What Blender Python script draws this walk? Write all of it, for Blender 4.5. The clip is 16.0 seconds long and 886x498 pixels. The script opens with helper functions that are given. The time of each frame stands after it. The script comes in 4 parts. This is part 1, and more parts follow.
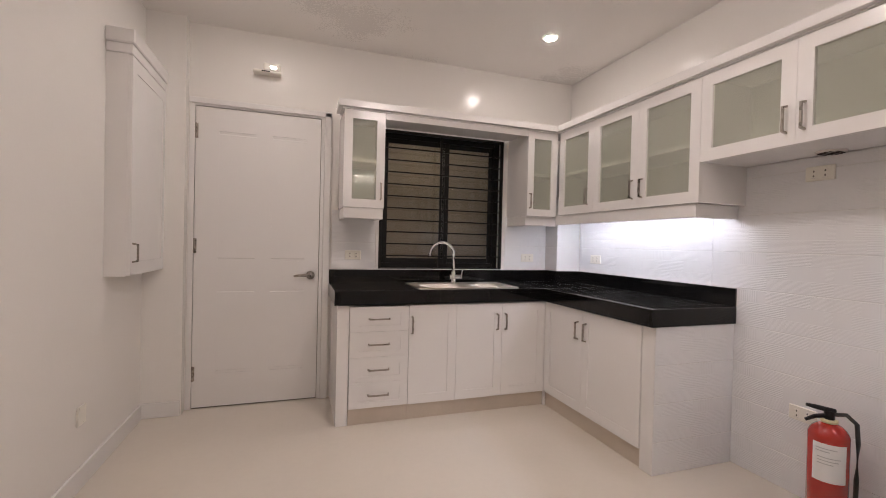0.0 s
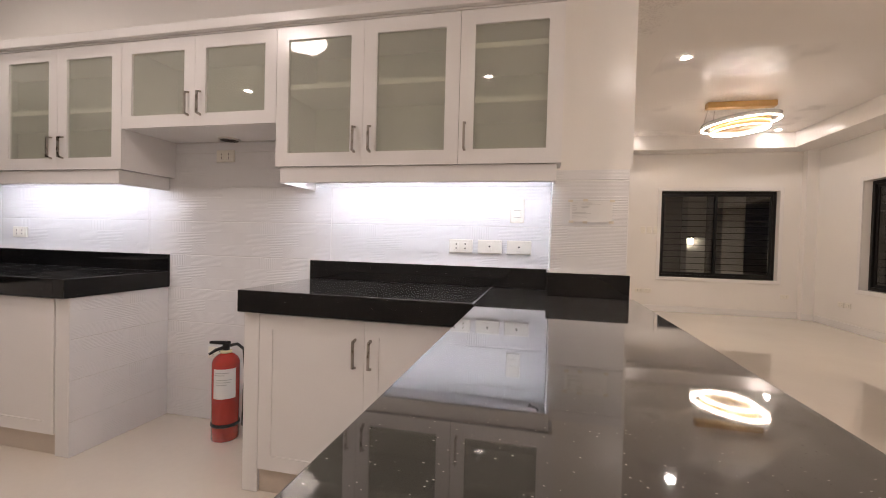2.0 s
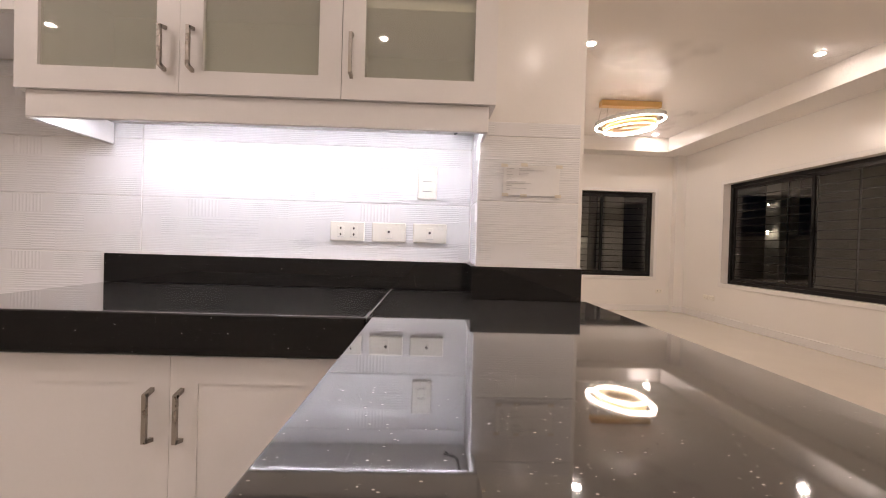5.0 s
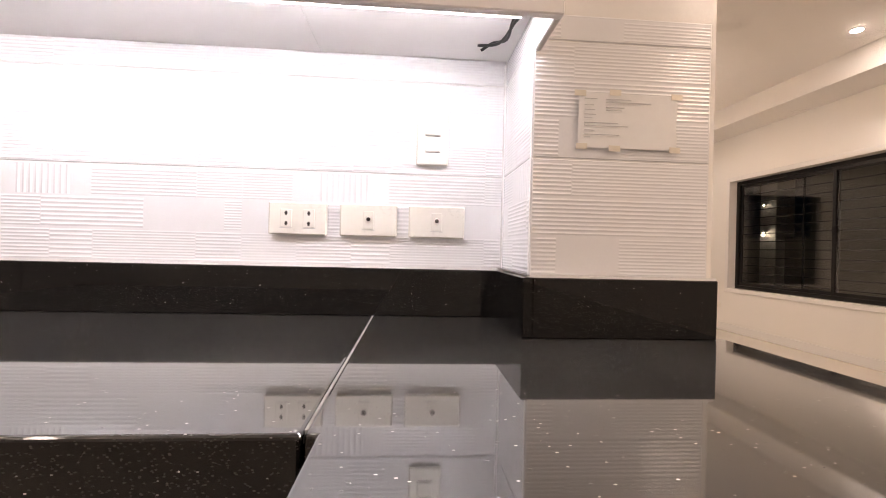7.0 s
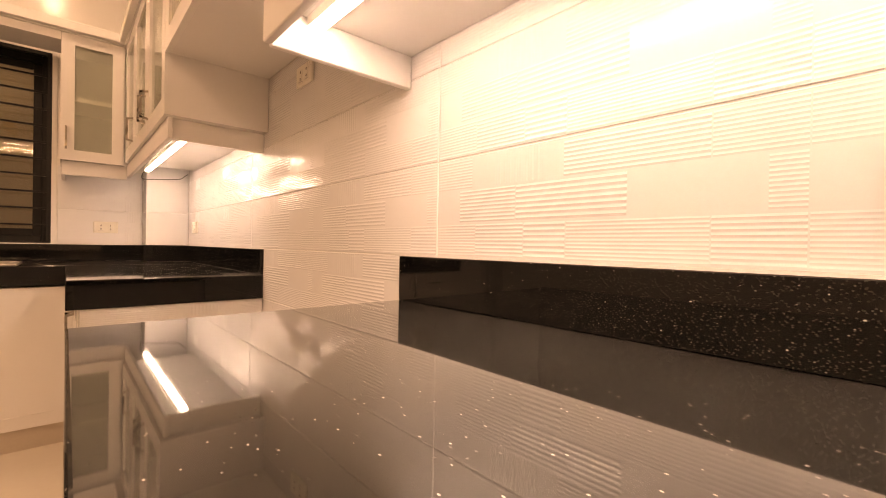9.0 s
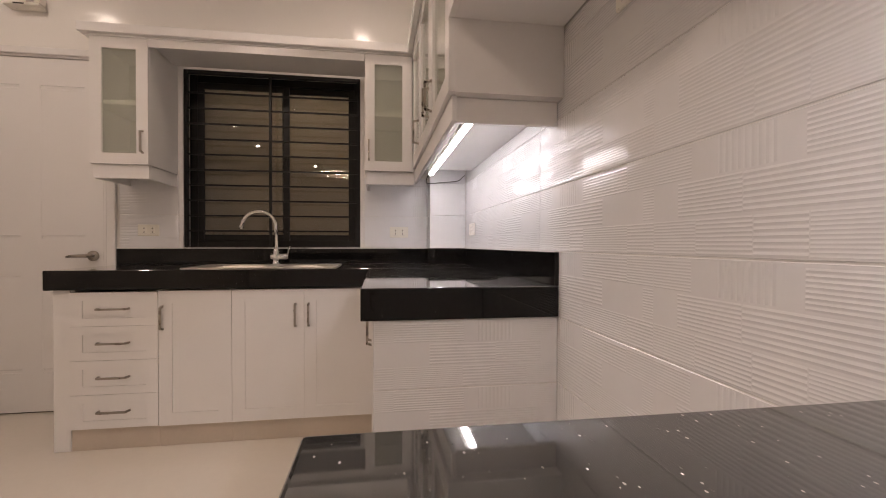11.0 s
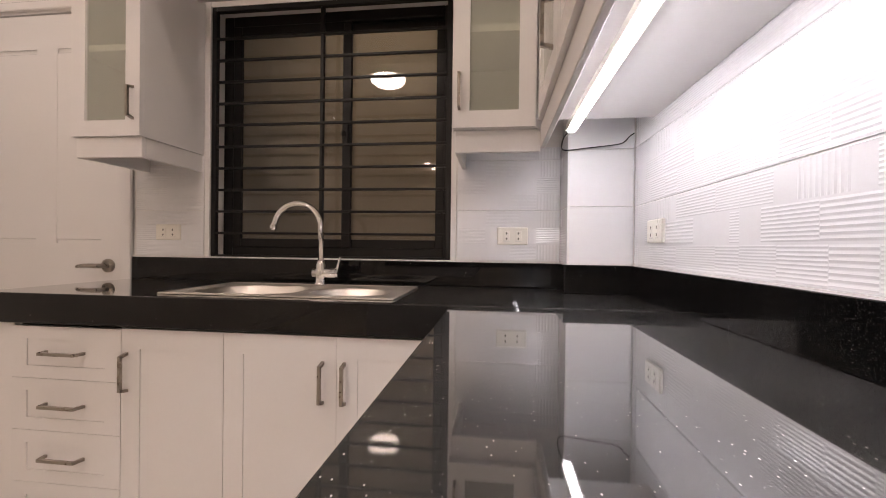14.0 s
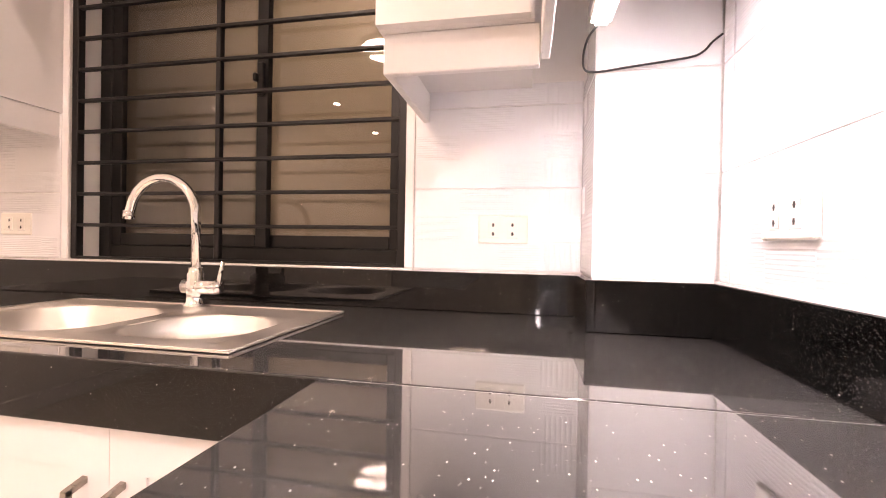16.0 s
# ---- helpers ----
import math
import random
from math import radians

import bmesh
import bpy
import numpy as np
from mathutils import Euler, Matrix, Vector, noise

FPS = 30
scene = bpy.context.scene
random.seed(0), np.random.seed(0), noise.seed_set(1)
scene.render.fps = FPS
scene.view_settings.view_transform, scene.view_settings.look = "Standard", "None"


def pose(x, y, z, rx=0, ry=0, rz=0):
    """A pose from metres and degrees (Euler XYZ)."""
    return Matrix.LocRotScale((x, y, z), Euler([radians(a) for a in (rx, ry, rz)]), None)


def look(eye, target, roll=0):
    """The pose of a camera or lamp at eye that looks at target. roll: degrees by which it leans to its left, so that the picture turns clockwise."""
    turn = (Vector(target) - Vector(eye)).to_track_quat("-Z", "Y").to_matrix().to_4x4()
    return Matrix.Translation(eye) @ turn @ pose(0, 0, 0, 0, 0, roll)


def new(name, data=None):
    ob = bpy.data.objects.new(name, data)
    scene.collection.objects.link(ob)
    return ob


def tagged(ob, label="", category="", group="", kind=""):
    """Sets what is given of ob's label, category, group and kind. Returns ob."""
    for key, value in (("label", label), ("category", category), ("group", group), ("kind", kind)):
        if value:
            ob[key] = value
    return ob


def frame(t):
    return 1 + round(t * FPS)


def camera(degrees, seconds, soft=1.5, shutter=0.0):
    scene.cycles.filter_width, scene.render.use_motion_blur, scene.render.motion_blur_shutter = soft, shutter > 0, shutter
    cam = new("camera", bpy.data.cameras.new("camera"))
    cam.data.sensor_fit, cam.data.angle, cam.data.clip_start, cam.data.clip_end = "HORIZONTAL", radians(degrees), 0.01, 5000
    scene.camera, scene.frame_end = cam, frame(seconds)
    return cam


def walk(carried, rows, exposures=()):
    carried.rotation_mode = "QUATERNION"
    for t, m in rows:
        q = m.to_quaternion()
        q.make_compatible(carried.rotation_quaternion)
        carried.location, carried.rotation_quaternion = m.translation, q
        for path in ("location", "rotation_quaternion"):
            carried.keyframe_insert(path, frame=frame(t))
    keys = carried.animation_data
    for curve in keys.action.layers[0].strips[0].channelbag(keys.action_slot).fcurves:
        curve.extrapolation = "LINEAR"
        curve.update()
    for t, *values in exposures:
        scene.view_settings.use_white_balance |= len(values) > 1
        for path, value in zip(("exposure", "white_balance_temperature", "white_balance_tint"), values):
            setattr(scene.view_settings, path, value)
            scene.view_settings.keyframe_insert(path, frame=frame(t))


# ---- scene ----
cam = camera(92.0, 16.0, soft=1.0)
PATH = [
    (0, (0.052, 0.255, 1.195), (0.699, 2.147, 1.17), 1.4),
    (0.5, (0.062, 0.112, 1.193), (1.254, 1.718, 1.159), 1.2),
    (1, (0.103, -0.011, 1.187), (1.687, 1.21, 1.144), 1.4),
    (1.5, (0.143, -0.132, 1.144), (1.971, 0.677, 1.102), 1.6),
    (2, (0.219, -0.214, 1.114), (2.169, 0.229, 1.072), 1.5),
    (2.5, (0.333, -0.257, 1.094), (2.321, -0.041, 1.045), 1.7),
    (3, (0.423, -0.259, 1.065), (2.416, -0.1, 1.025), 1.5),
    (3.5, (0.502, -0.217, 1.049), (2.496, -0.064, 1.011), 1.6),
    (4, (0.613, -0.172, 1.045), (2.607, -0.026, 1.01), 1.6),
    (4.5, (0.723, -0.146, 1.042), (2.722, -0.079, 1.014), 1.7),
    (4.7, (0.766, -0.134, 1.05), (2.765, -0.122, 1.021), 1.7),
    (6.9, (1.439, -0.063, 1.028), (3.431, -0.244, 1.026), 1.5),
    (7, (1.461, -0.058, 1.027), (3.456, -0.202, 1.028), 1.4),
    (7.5, (1.601, -0.017, 1.026), (3.591, 0.182, 1.026), 0.9),
    (8, (1.697, 0.044, 1.026), (3.596, 0.673, 1.024), 1.1),
    (8.5, (1.763, 0.121, 1.021), (3.442, 1.207, 1.001), 0.7),
    (9, (1.8, 0.22, 1.008), (3.123, 1.719, 0.994), 1.0),
    (9.5, (1.82, 0.328, 1.007), (2.781, 2.082, 0.979), 0.5),
    (10, (1.825, 0.461, 1.006), (2.483, 2.35, 0.971), 0.1),
    (12.5, (1.895, 1.274, 1.017), (1.859, 3.274, 0.999), 0.6),
    (13, (1.899, 1.484, 1.026), (1.711, 3.475, 1.009), 0.6),
    (13.5, (1.91, 1.661, 1.039), (1.68, 3.647, 1.023), 0.6),
    (14, (1.928, 1.854, 1.042), (1.675, 3.838, 1.03), 0.7),
    (14.5, (1.968, 2.028, 1.023), (1.645, 4.002, 1.015), 0.8),
    (15, (2.002, 2.186, 1.015), (1.641, 4.153, 1.004), 0.7),
    (15.5, (2.021, 2.345, 1.036), (1.649, 4.31, 1.03), 0.8),
    (16, (2.048, 2.537, 1.044), (1.66, 4.499, 1.03), 1.0),
]
EXPOSURES = [
    (0.0, 0.34, 5950, 9), (0.5, 0.17, 6000, 9), (1.2, 0.24, 6000, 9), (2.5, 0.36, 6100, 10), (4.7, 0.42, 6200, 12), (7.0, 0.58, 6550, 13), (7.5, 0.68, 6100, 10), (8.0, 0.66, 7000, 14), (8.5, 0.66, 12000, 27), (9.0, 0.52, 13600, 29),
    (9.5, 0.22, 11800, 24), (10.2, 0.06, 8400, 15), (12.3, 0.24, 6200, 11), (13.5, 0.36, 6400, 12), (14.5, 0.56, 6500, 13), (15.0, 0.92, 6600, 15), (15.5, 1.35, 6850, 19), (16.0, 1.70, 7200, 24)]
walk(cam, [(t, look(eye, target, roll)) for t, eye, target, roll in PATH], EXPOSURES)


# ---------- light, world, exposure ----------
world = bpy.data.worlds.new("night_sky")
scene.world = world
world.use_nodes = True
_bg = world.node_tree.nodes["Background"]
_bg.inputs["Color"].default_value = (0.06, 0.19, 0.62, 1)
_bg.inputs["Strength"].default_value = 0.011
DOME_GLOW, SPOT_GLOW, STRIP_GLOW, RING_GLOW = 39.0, 200.0, 38.0, 70.0
WARM, COOL = (1.0, 0.815, 0.71), (1.0, 0.95, 0.99)


# ---------- materials ----------
def material(name, colour, rough=0.5, metal=0.0, vary=0.06, scale=6.0, bump=0.0, bump_scale=60.0, coat=0.0, spec=0.5, fine=90.0):
    """A painted or solid surface with broad and fine variation in tone and gloss."""
    m = bpy.data.materials.new(name)
    m.use_nodes = True
    nt = m.node_tree
    b = nt.nodes["Principled BSDF"]
    co = nt.nodes.new("ShaderNodeTexCoord")
    n1, n2 = nt.nodes.new("ShaderNodeTexNoise"), nt.nodes.new("ShaderNodeTexNoise")
    n1.inputs["Scale"].default_value, n1.inputs["Detail"].default_value = scale, 4
    n2.inputs["Scale"].default_value, n2.inputs["Detail"].default_value = fine, 3
    nt.links.new(co.outputs["Object"], n1.inputs["Vector"])
    nt.links.new(co.outputs["Object"], n2.inputs["Vector"])
    add = nt.nodes.new("ShaderNodeMath")
    add.operation = "MULTIPLY_ADD"
    add.inputs[1].default_value = 0.35
    nt.links.new(n2.outputs["Fac"], add.inputs[0])
    nt.links.new(n1.outputs["Fac"], add.inputs[2])
    mr = nt.nodes.new("ShaderNodeMapRange")
    mr.inputs["From Min"].default_value, mr.inputs["From Max"].default_value = 0.4, 0.95
    mr.inputs["To Min"].default_value, mr.inputs["To Max"].default_value = 1 - vary, 1 + vary * 0.4
    nt.links.new(add.outputs[0], mr.inputs["Value"])
    mix = nt.nodes.new("ShaderNodeMix")
    mix.data_type, mix.blend_type = "RGBA", "MULTIPLY"
    mix.inputs["Factor"].default_value = 1
    mix.inputs["A"].default_value = (*colour, 1)
    nt.links.new(mr.outputs["Result"], mix.inputs["B"])
    nt.links.new(mix.outputs["Result"], b.inputs["Base Color"])
    rr = nt.nodes.new("ShaderNodeMapRange")
    rr.inputs["From Min"].default_value, rr.inputs["From Max"].default_value = 0.4, 0.95
    rr.inputs["To Min"].default_value, rr.inputs["To Max"].default_value = rough * 0.8, min(1.0, rough * 1.25)
    nt.links.new(add.outputs[0], rr.inputs["Value"])
    nt.links.new(rr.outputs["Result"], b.inputs["Roughness"])
    b.inputs["Metallic"].default_value = metal
    b.inputs["Specular IOR Level"].default_value = spec
    b.inputs["Coat Weight"].default_value = coat
    b.inputs["Coat Roughness"].default_value = 0.04
    if bump:
        n3 = nt.nodes.new("ShaderNodeTexNoise")
        n3.inputs["Scale"].default_value, n3.inputs["Detail"].default_value = bump_scale, 3
        nt.links.new(co.outputs["Object"], n3.inputs["Vector"])
        bp = nt.nodes.new("ShaderNodeBump")
        bp.inputs["Strength"].default_value, bp.inputs["Distance"].default_value = bump, 0.004
        nt.links.new(n3.outputs["Fac"], bp.inputs["Height"])
        nt.links.new(bp.outputs["Normal"], b.inputs["Normal"])
    return m


def glow(name, colour, strength):
    m = bpy.data.materials.new(name)
    m.use_nodes = True
    b = m.node_tree.nodes["Principled BSDF"]
    b.inputs["Base Color"].default_value = (0.8, 0.8, 0.8, 1)
    b.inputs["Emission Color"].default_value = (*colour, 1)
    b.inputs["Emission Strength"].default_value = strength
    return m


def granite():
    """Polished black stone: near-black ground, pale and bronze flecks, a thin smear of dust in the gloss."""
    m = material("black_granite", (0.0045, 0.0043, 0.0042), rough=0.035, vary=0.35, scale=9, fine=240, spec=0.5)
    nt = m.node_tree
    b = nt.nodes["Principled BSDF"]
    co = nt.nodes.new("ShaderNodeTexCoord")
    last = b.inputs["Base Color"].links[0].from_socket
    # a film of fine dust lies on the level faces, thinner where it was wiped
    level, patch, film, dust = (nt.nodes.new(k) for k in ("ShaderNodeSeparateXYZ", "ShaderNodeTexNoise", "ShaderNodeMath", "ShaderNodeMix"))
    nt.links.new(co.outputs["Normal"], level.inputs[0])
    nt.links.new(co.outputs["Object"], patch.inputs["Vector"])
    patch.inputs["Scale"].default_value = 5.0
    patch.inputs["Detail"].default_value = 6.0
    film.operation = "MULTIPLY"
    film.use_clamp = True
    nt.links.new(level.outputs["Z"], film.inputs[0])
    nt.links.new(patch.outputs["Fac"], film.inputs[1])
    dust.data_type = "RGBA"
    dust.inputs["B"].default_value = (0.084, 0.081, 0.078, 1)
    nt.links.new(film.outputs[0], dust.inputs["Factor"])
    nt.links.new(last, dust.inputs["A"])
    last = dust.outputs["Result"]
    for scale, size, keep, colour in ((125, 0.10, 0.90, (0.50, 0.48, 0.46)), (270, 0.17, 0.90, (0.15, 0.145, 0.14)), (480, 0.30, 0.50, (0.034, 0.032, 0.031)), (150, 0.11, 0.62, (0.62, 0.58, 0.56))):
        v = nt.nodes.new("ShaderNodeTexVoronoi")
        v.inputs["Scale"].default_value = scale
        mp = nt.nodes.new("ShaderNodeMapping")
        mp.inputs["Rotation"].default_value = (0.3, 0.2, 0.7)
        mp.inputs["Scale"].default_value = (1.0, 0.55, 1.0)
        nt.links.new(co.outputs["Object"], mp.inputs["Vector"])
        nt.links.new(mp.outputs["Vector"], v.inputs["Vector"])
        lt = nt.nodes.new("ShaderNodeMath")
        lt.operation = "LESS_THAN"
        lt.inputs[1].default_value = size
        nt.links.new(v.outputs["Distance"], lt.inputs[0])
        sep = nt.nodes.new("ShaderNodeSeparateColor")
        nt.links.new(v.outputs["Color"], sep.inputs[0])
        gt = nt.nodes.new("ShaderNodeMath")
        gt.operation = "GREATER_THAN"
        gt.inputs[1].default_value = keep
        nt.links.new(sep.outputs[0], gt.inputs[0])
        mu = nt.nodes.new("ShaderNodeMath")
        mu.operation = "MULTIPLY"
        nt.links.new(lt.outputs[0], mu.inputs[0])
        nt.links.new(gt.outputs[0], mu.inputs[1])
        speck = mu.outputs[0]
        if scale == 150:                     # loose grit, on level faces only
            lie = nt.nodes.new("ShaderNodeMath")
            lie.operation = "MULTIPLY"
            lie.use_clamp = True
            nt.links.new(speck, lie.inputs[0])
            nt.links.new(level.outputs["Z"], lie.inputs[1])
            speck = lie.outputs[0]
        mx = nt.nodes.new("ShaderNodeMix")
        mx.data_type = "RGBA"
        mx.inputs["B"].default_value = (*colour, 1)
        nt.links.new(speck, mx.inputs["Factor"])
        nt.links.new(last, mx.inputs["A"])
        last = mx.outputs["Result"]
    nt.links.new(last, b.inputs["Base Color"])
    # reflections are set by facing to imitate contrast: lifted on level faces, cut on upright edges
    for name, edge, top in (("Coat Weight", 0.0, 0.65), ("Specular IOR Level", 0.30, 0.55)):
        facing_gloss = nt.nodes.new("ShaderNodeMapRange")
        facing_gloss.inputs["To Min"].default_value, facing_gloss.inputs["To Max"].default_value = edge, top
        nt.links.new(level.outputs["Z"], facing_gloss.inputs["Value"])
        nt.links.new(facing_gloss.outputs["Result"], b.inputs[name])
    b.inputs["Coat Roughness"].default_value = 0.04
    b.inputs["Coat IOR"].default_value = 1.55
    return m


def frosted():
    """Cabinet glass: smooth outside, etched and grey-green behind, so that shelves show faintly."""
    m = material("frosted_glass", (0.84, 0.85, 0.78), rough=0.35, vary=0.04, scale=3, spec=0.1)
    nt = m.node_tree
    b, out = nt.nodes["Principled BSDF"], nt.nodes["Material Output"]
    tr, mx, gl, sheen, lw, pw, mr = (nt.nodes.new(k) for k in ("ShaderNodeBsdfTransparent", "ShaderNodeMixShader", "ShaderNodeBsdfGlossy", "ShaderNodeMixShader", "ShaderNodeLayerWeight", "ShaderNodeMath", "ShaderNodeMapRange"))
    tr.inputs["Color"].default_value = (0.95, 0.96, 0.90, 1)
    mx.inputs[0].default_value = 0.755
    nt.links.new(b.outputs[0], mx.inputs[1])
    nt.links.new(tr.outputs[0], mx.inputs[2])
    # the smooth outer face mirrors the room
    gl.inputs["Roughness"].default_value = 0.015
    lw.inputs["Blend"].default_value = 0.5
    pw.operation = "POWER"
    pw.inputs[1].default_value = 5
    mr.inputs["To Min"].default_value, mr.inputs["To Max"].default_value = 0.038, 1.0
    nt.links.new(lw.outputs["Facing"], pw.inputs[0])
    nt.links.new(pw.outputs[0], mr.inputs["Value"])
    nt.links.new(mr.outputs["Result"], sheen.inputs[0])
    nt.links.new(mx.outputs[0], sheen.inputs[1])
    nt.links.new(gl.outputs[0], sheen.inputs[2])
    nt.links.new(sheen.outputs[0], out.inputs["Surface"])
    return m


def clear_glass(name, tint=(0.9, 0.9, 0.88)):
    m = bpy.data.materials.new(name)
    m.use_nodes = True
    nt = m.node_tree
    nt.nodes.remove(nt.nodes["Principled BSDF"])
    out = nt.nodes["Material Output"]
    gl, tr, mx, lw, pw, mr = (nt.nodes.new(k) for k in ("ShaderNodeBsdfGlossy", "ShaderNodeBsdfTransparent", "ShaderNodeMixShader", "ShaderNodeLayerWeight", "ShaderNodeMath", "ShaderNodeMapRange"))
    gl.inputs["Roughness"].default_value = 0.01
    tr.inputs["Color"].default_value = (*tint, 1)
    lw.inputs["Blend"].default_value = 0.5
    pw.operation = "POWER"
    pw.inputs[1].default_value = 5
    mr.inputs["To Min"].default_value, mr.inputs["To Max"].default_value = 0.055, 1.0
    nt.links.new(lw.outputs["Facing"], pw.inputs[0])
    nt.links.new(pw.outputs[0], mr.inputs["Value"])
    nt.links.new(mr.outputs["Result"], mx.inputs[0])
    nt.links.new(tr.outputs[0], mx.inputs[1])
    nt.links.new(gl.outputs[0], mx.inputs[2])
    nt.links.new(mx.outputs[0], out.inputs["Surface"])
    return m


PAINT = material("white_wall_paint", (0.84, 0.815, 0.785), rough=0.18, vary=0.03, scale=1.2, bump=0.05, bump_scale=35)
CEIL = material("white_ceiling_paint", (0.87, 0.84, 0.81), rough=0.30, vary=0.04, scale=0.9, bump=0.07, bump_scale=22)
LACQUER = material("white_cabinet_lacquer", (0.82, 0.80, 0.79), rough=0.22, vary=0.03, scale=2.5, bump=0.02, bump_scale=120)
MATTWHITE = material("white_undercoat", (0.82, 0.80, 0.79), rough=0.6, vary=0.04, scale=4, bump=0.03, bump_scale=90, spec=0.2)
DOORPAINT = material("white_door_enamel", (0.81, 0.79, 0.78), rough=0.20, vary=0.03, scale=2.0, bump=0.02, bump_scale=90)
# cabinet shade put into the back panels' colour, so the white shelves show
BACK_TONE = material("toned_cabinet_back", (0.72, 0.725, 0.66), rough=0.5, vary=0.04, scale=3)
TILE = material("white_glazed_tile", (0.77, 0.765, 0.775), rough=0.16, vary=0.025, scale=5, spec=0.5)
GROUT = material("pale_grout", (0.77, 0.755, 0.74), rough=0.8, vary=0.12, scale=20)
FLOOR = material("cream_polished_floor", (0.72, 0.66, 0.58), rough=0.028, vary=0.05, scale=1.4, fine=30, bump=0.004, bump_scale=3, coat=0.5)
PLINTH = material("beige_plinth_tile", (0.58, 0.50, 0.42), rough=0.35, vary=0.08, scale=6)
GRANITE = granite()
SEAM = material("grey_seam_filler", (0.34, 0.33, 0.31), rough=0.5, vary=0.3, scale=60)
FROST = frosted()
STEEL = material("brushed_steel", (0.80, 0.76, 0.71), rough=0.42, metal=1.0, vary=0.05, scale=5, fine=60)
NICKEL = material("satin_nickel", (0.36, 0.325, 0.29), rough=0.28, metal=1.0, vary=0.08, scale=30)
CHROME = material("chrome", (0.82, 0.81, 0.80), rough=0.05, metal=1.0, vary=0.03, scale=20)
PLATE = material("ivory_plastic", (0.80, 0.77, 0.70), rough=0.30, vary=0.03, scale=12)
DARK = material("dark_slot", (0.03, 0.025, 0.02), rough=0.6, vary=0.2, scale=30)
BLACKMETAL = material("black_powder_coat", (0.009, 0.008, 0.0075), rough=0.38, vary=0.25, scale=18, bump=0.05, bump_scale=200, spec=0.3)
RUBBER = material("black_rubber", (0.02, 0.02, 0.02), rough=0.45, vary=0.2, scale=25)
RED = material("red_enamel", (0.42, 0.026, 0.016), rough=0.18, vary=0.10, scale=7, coat=0.4)
CREAM = material("cream_collar", (0.72, 0.64, 0.40), rough=0.4, vary=0.08, scale=20)
PAPER = material("white_paper", (0.80, 0.79, 0.78), rough=0.7, vary=0.05, scale=9)
INK = material("grey_print", (0.52, 0.51, 0.51), rough=0.8, vary=0.2, scale=60)
TAPE = material("masking_tape", (0.74, 0.68, 0.58), rough=0.5, vary=0.10, scale=30)
GOLD = material("brushed_gold", (0.72, 0.48, 0.20), rough=0.35, metal=0.6, vary=0.06, scale=15)
FENCE = material("plastered_boundary_wall", (0.44, 0.36, 0.28), rough=0.9, vary=0.18, scale=2.0, bump=0.25, bump_scale=14)
PAVING = material("outdoor_concrete", (0.24, 0.22, 0.20), rough=0.9, vary=0.2, scale=1.5, bump=0.2, bump_scale=20)
POSTWHITE = material("outdoor_white_post_paint", (0.74, 0.71, 0.66), rough=0.7, vary=0.10, scale=2.0, bump=0.1, bump_scale=25)
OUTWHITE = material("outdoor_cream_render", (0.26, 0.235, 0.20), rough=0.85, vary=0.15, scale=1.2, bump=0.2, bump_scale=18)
GLASS = clear_glass("window_glass")
DOME_LIGHT = glow("lit_dome_diffuser", WARM, DOME_GLOW)
SPOT_LIGHT = glow("lit_downlight", (1.0, 0.83, 0.71), SPOT_GLOW)
STRIP_LIGHT = glow("lit_strip", COOL, STRIP_GLOW)
RING_LIGHT = glow("lit_ring_diffuser", (1.0, 0.79, 0.63), RING_GLOW)
# glow of an added, unseen lamp that brightens the boundary wall outside
FENCE_FILL = glow("fence_fill_glow", (1.0, 0.83, 0.62), 42.0)
YARD_LIGHT = glow("lit_yard_lamp", (1.0, 0.85, 0.65), 16.0)


# ---------- building helpers ----------
BASE = {}


def thing(name, at, label, category, group="", kind=""):
    """A top-level thing: an empty at its base."""
    ob = tagged(new(name), label, category, group, kind)
    ob.location = at
    BASE[ob] = Vector(at)
    return ob


def part(name, bm, mat, parent=None, label="", smooth=False):
    """One mesh object, built in world coordinates, under a thing or a part."""
    if parent is not None:
        bmesh.ops.translate(bm, verts=bm.verts, vec=-BASE[parent])
    bmesh.ops.recalc_face_normals(bm, faces=bm.faces)
    me = bpy.data.meshes.new(name)
    bm.to_mesh(me)
    bm.free()
    me.materials.append(mat)
    if smooth:
        for p in me.polygons:
            p.use_smooth = True
    ob = new(name, me)
    if parent is not None:
        ob.parent = parent
        BASE[ob] = BASE[parent]
    else:
        BASE[ob] = Vector((0, 0, 0))
    if label:
        tagged(ob, label)
    return ob


def structure(name, bm, mat, label="", category="", smooth=False):
    ob = part(name, bm, mat, None, "", smooth)
    return tagged(ob, label, category, "", "structure")


def box(bm, x0, x1, y0, y1, z0, z1, bevel=0.0, segments=1):
    vs = [bm.verts.new((x, y, z)) for x in (x0, x1) for y in (y0, y1) for z in (z0, z1)]
    fs = [bm.faces.new([vs[i] for i in f]) for f in ((0, 1, 3, 2), (4, 6, 7, 5), (0, 4, 5, 1), (2, 3, 7, 6), (0, 2, 6, 4), (1, 5, 7, 3))]
    if bevel:
        bmesh.ops.bevel(bm, geom=list({e for f in fs for e in f.edges}), offset=bevel, segments=segments, affect="EDGES", profile=0.5)
    return bm


def boxes(*rows, bevel=0.0):
    bm = bmesh.new()
    for r in rows:
        box(bm, *r, bevel=bevel)
    return bm


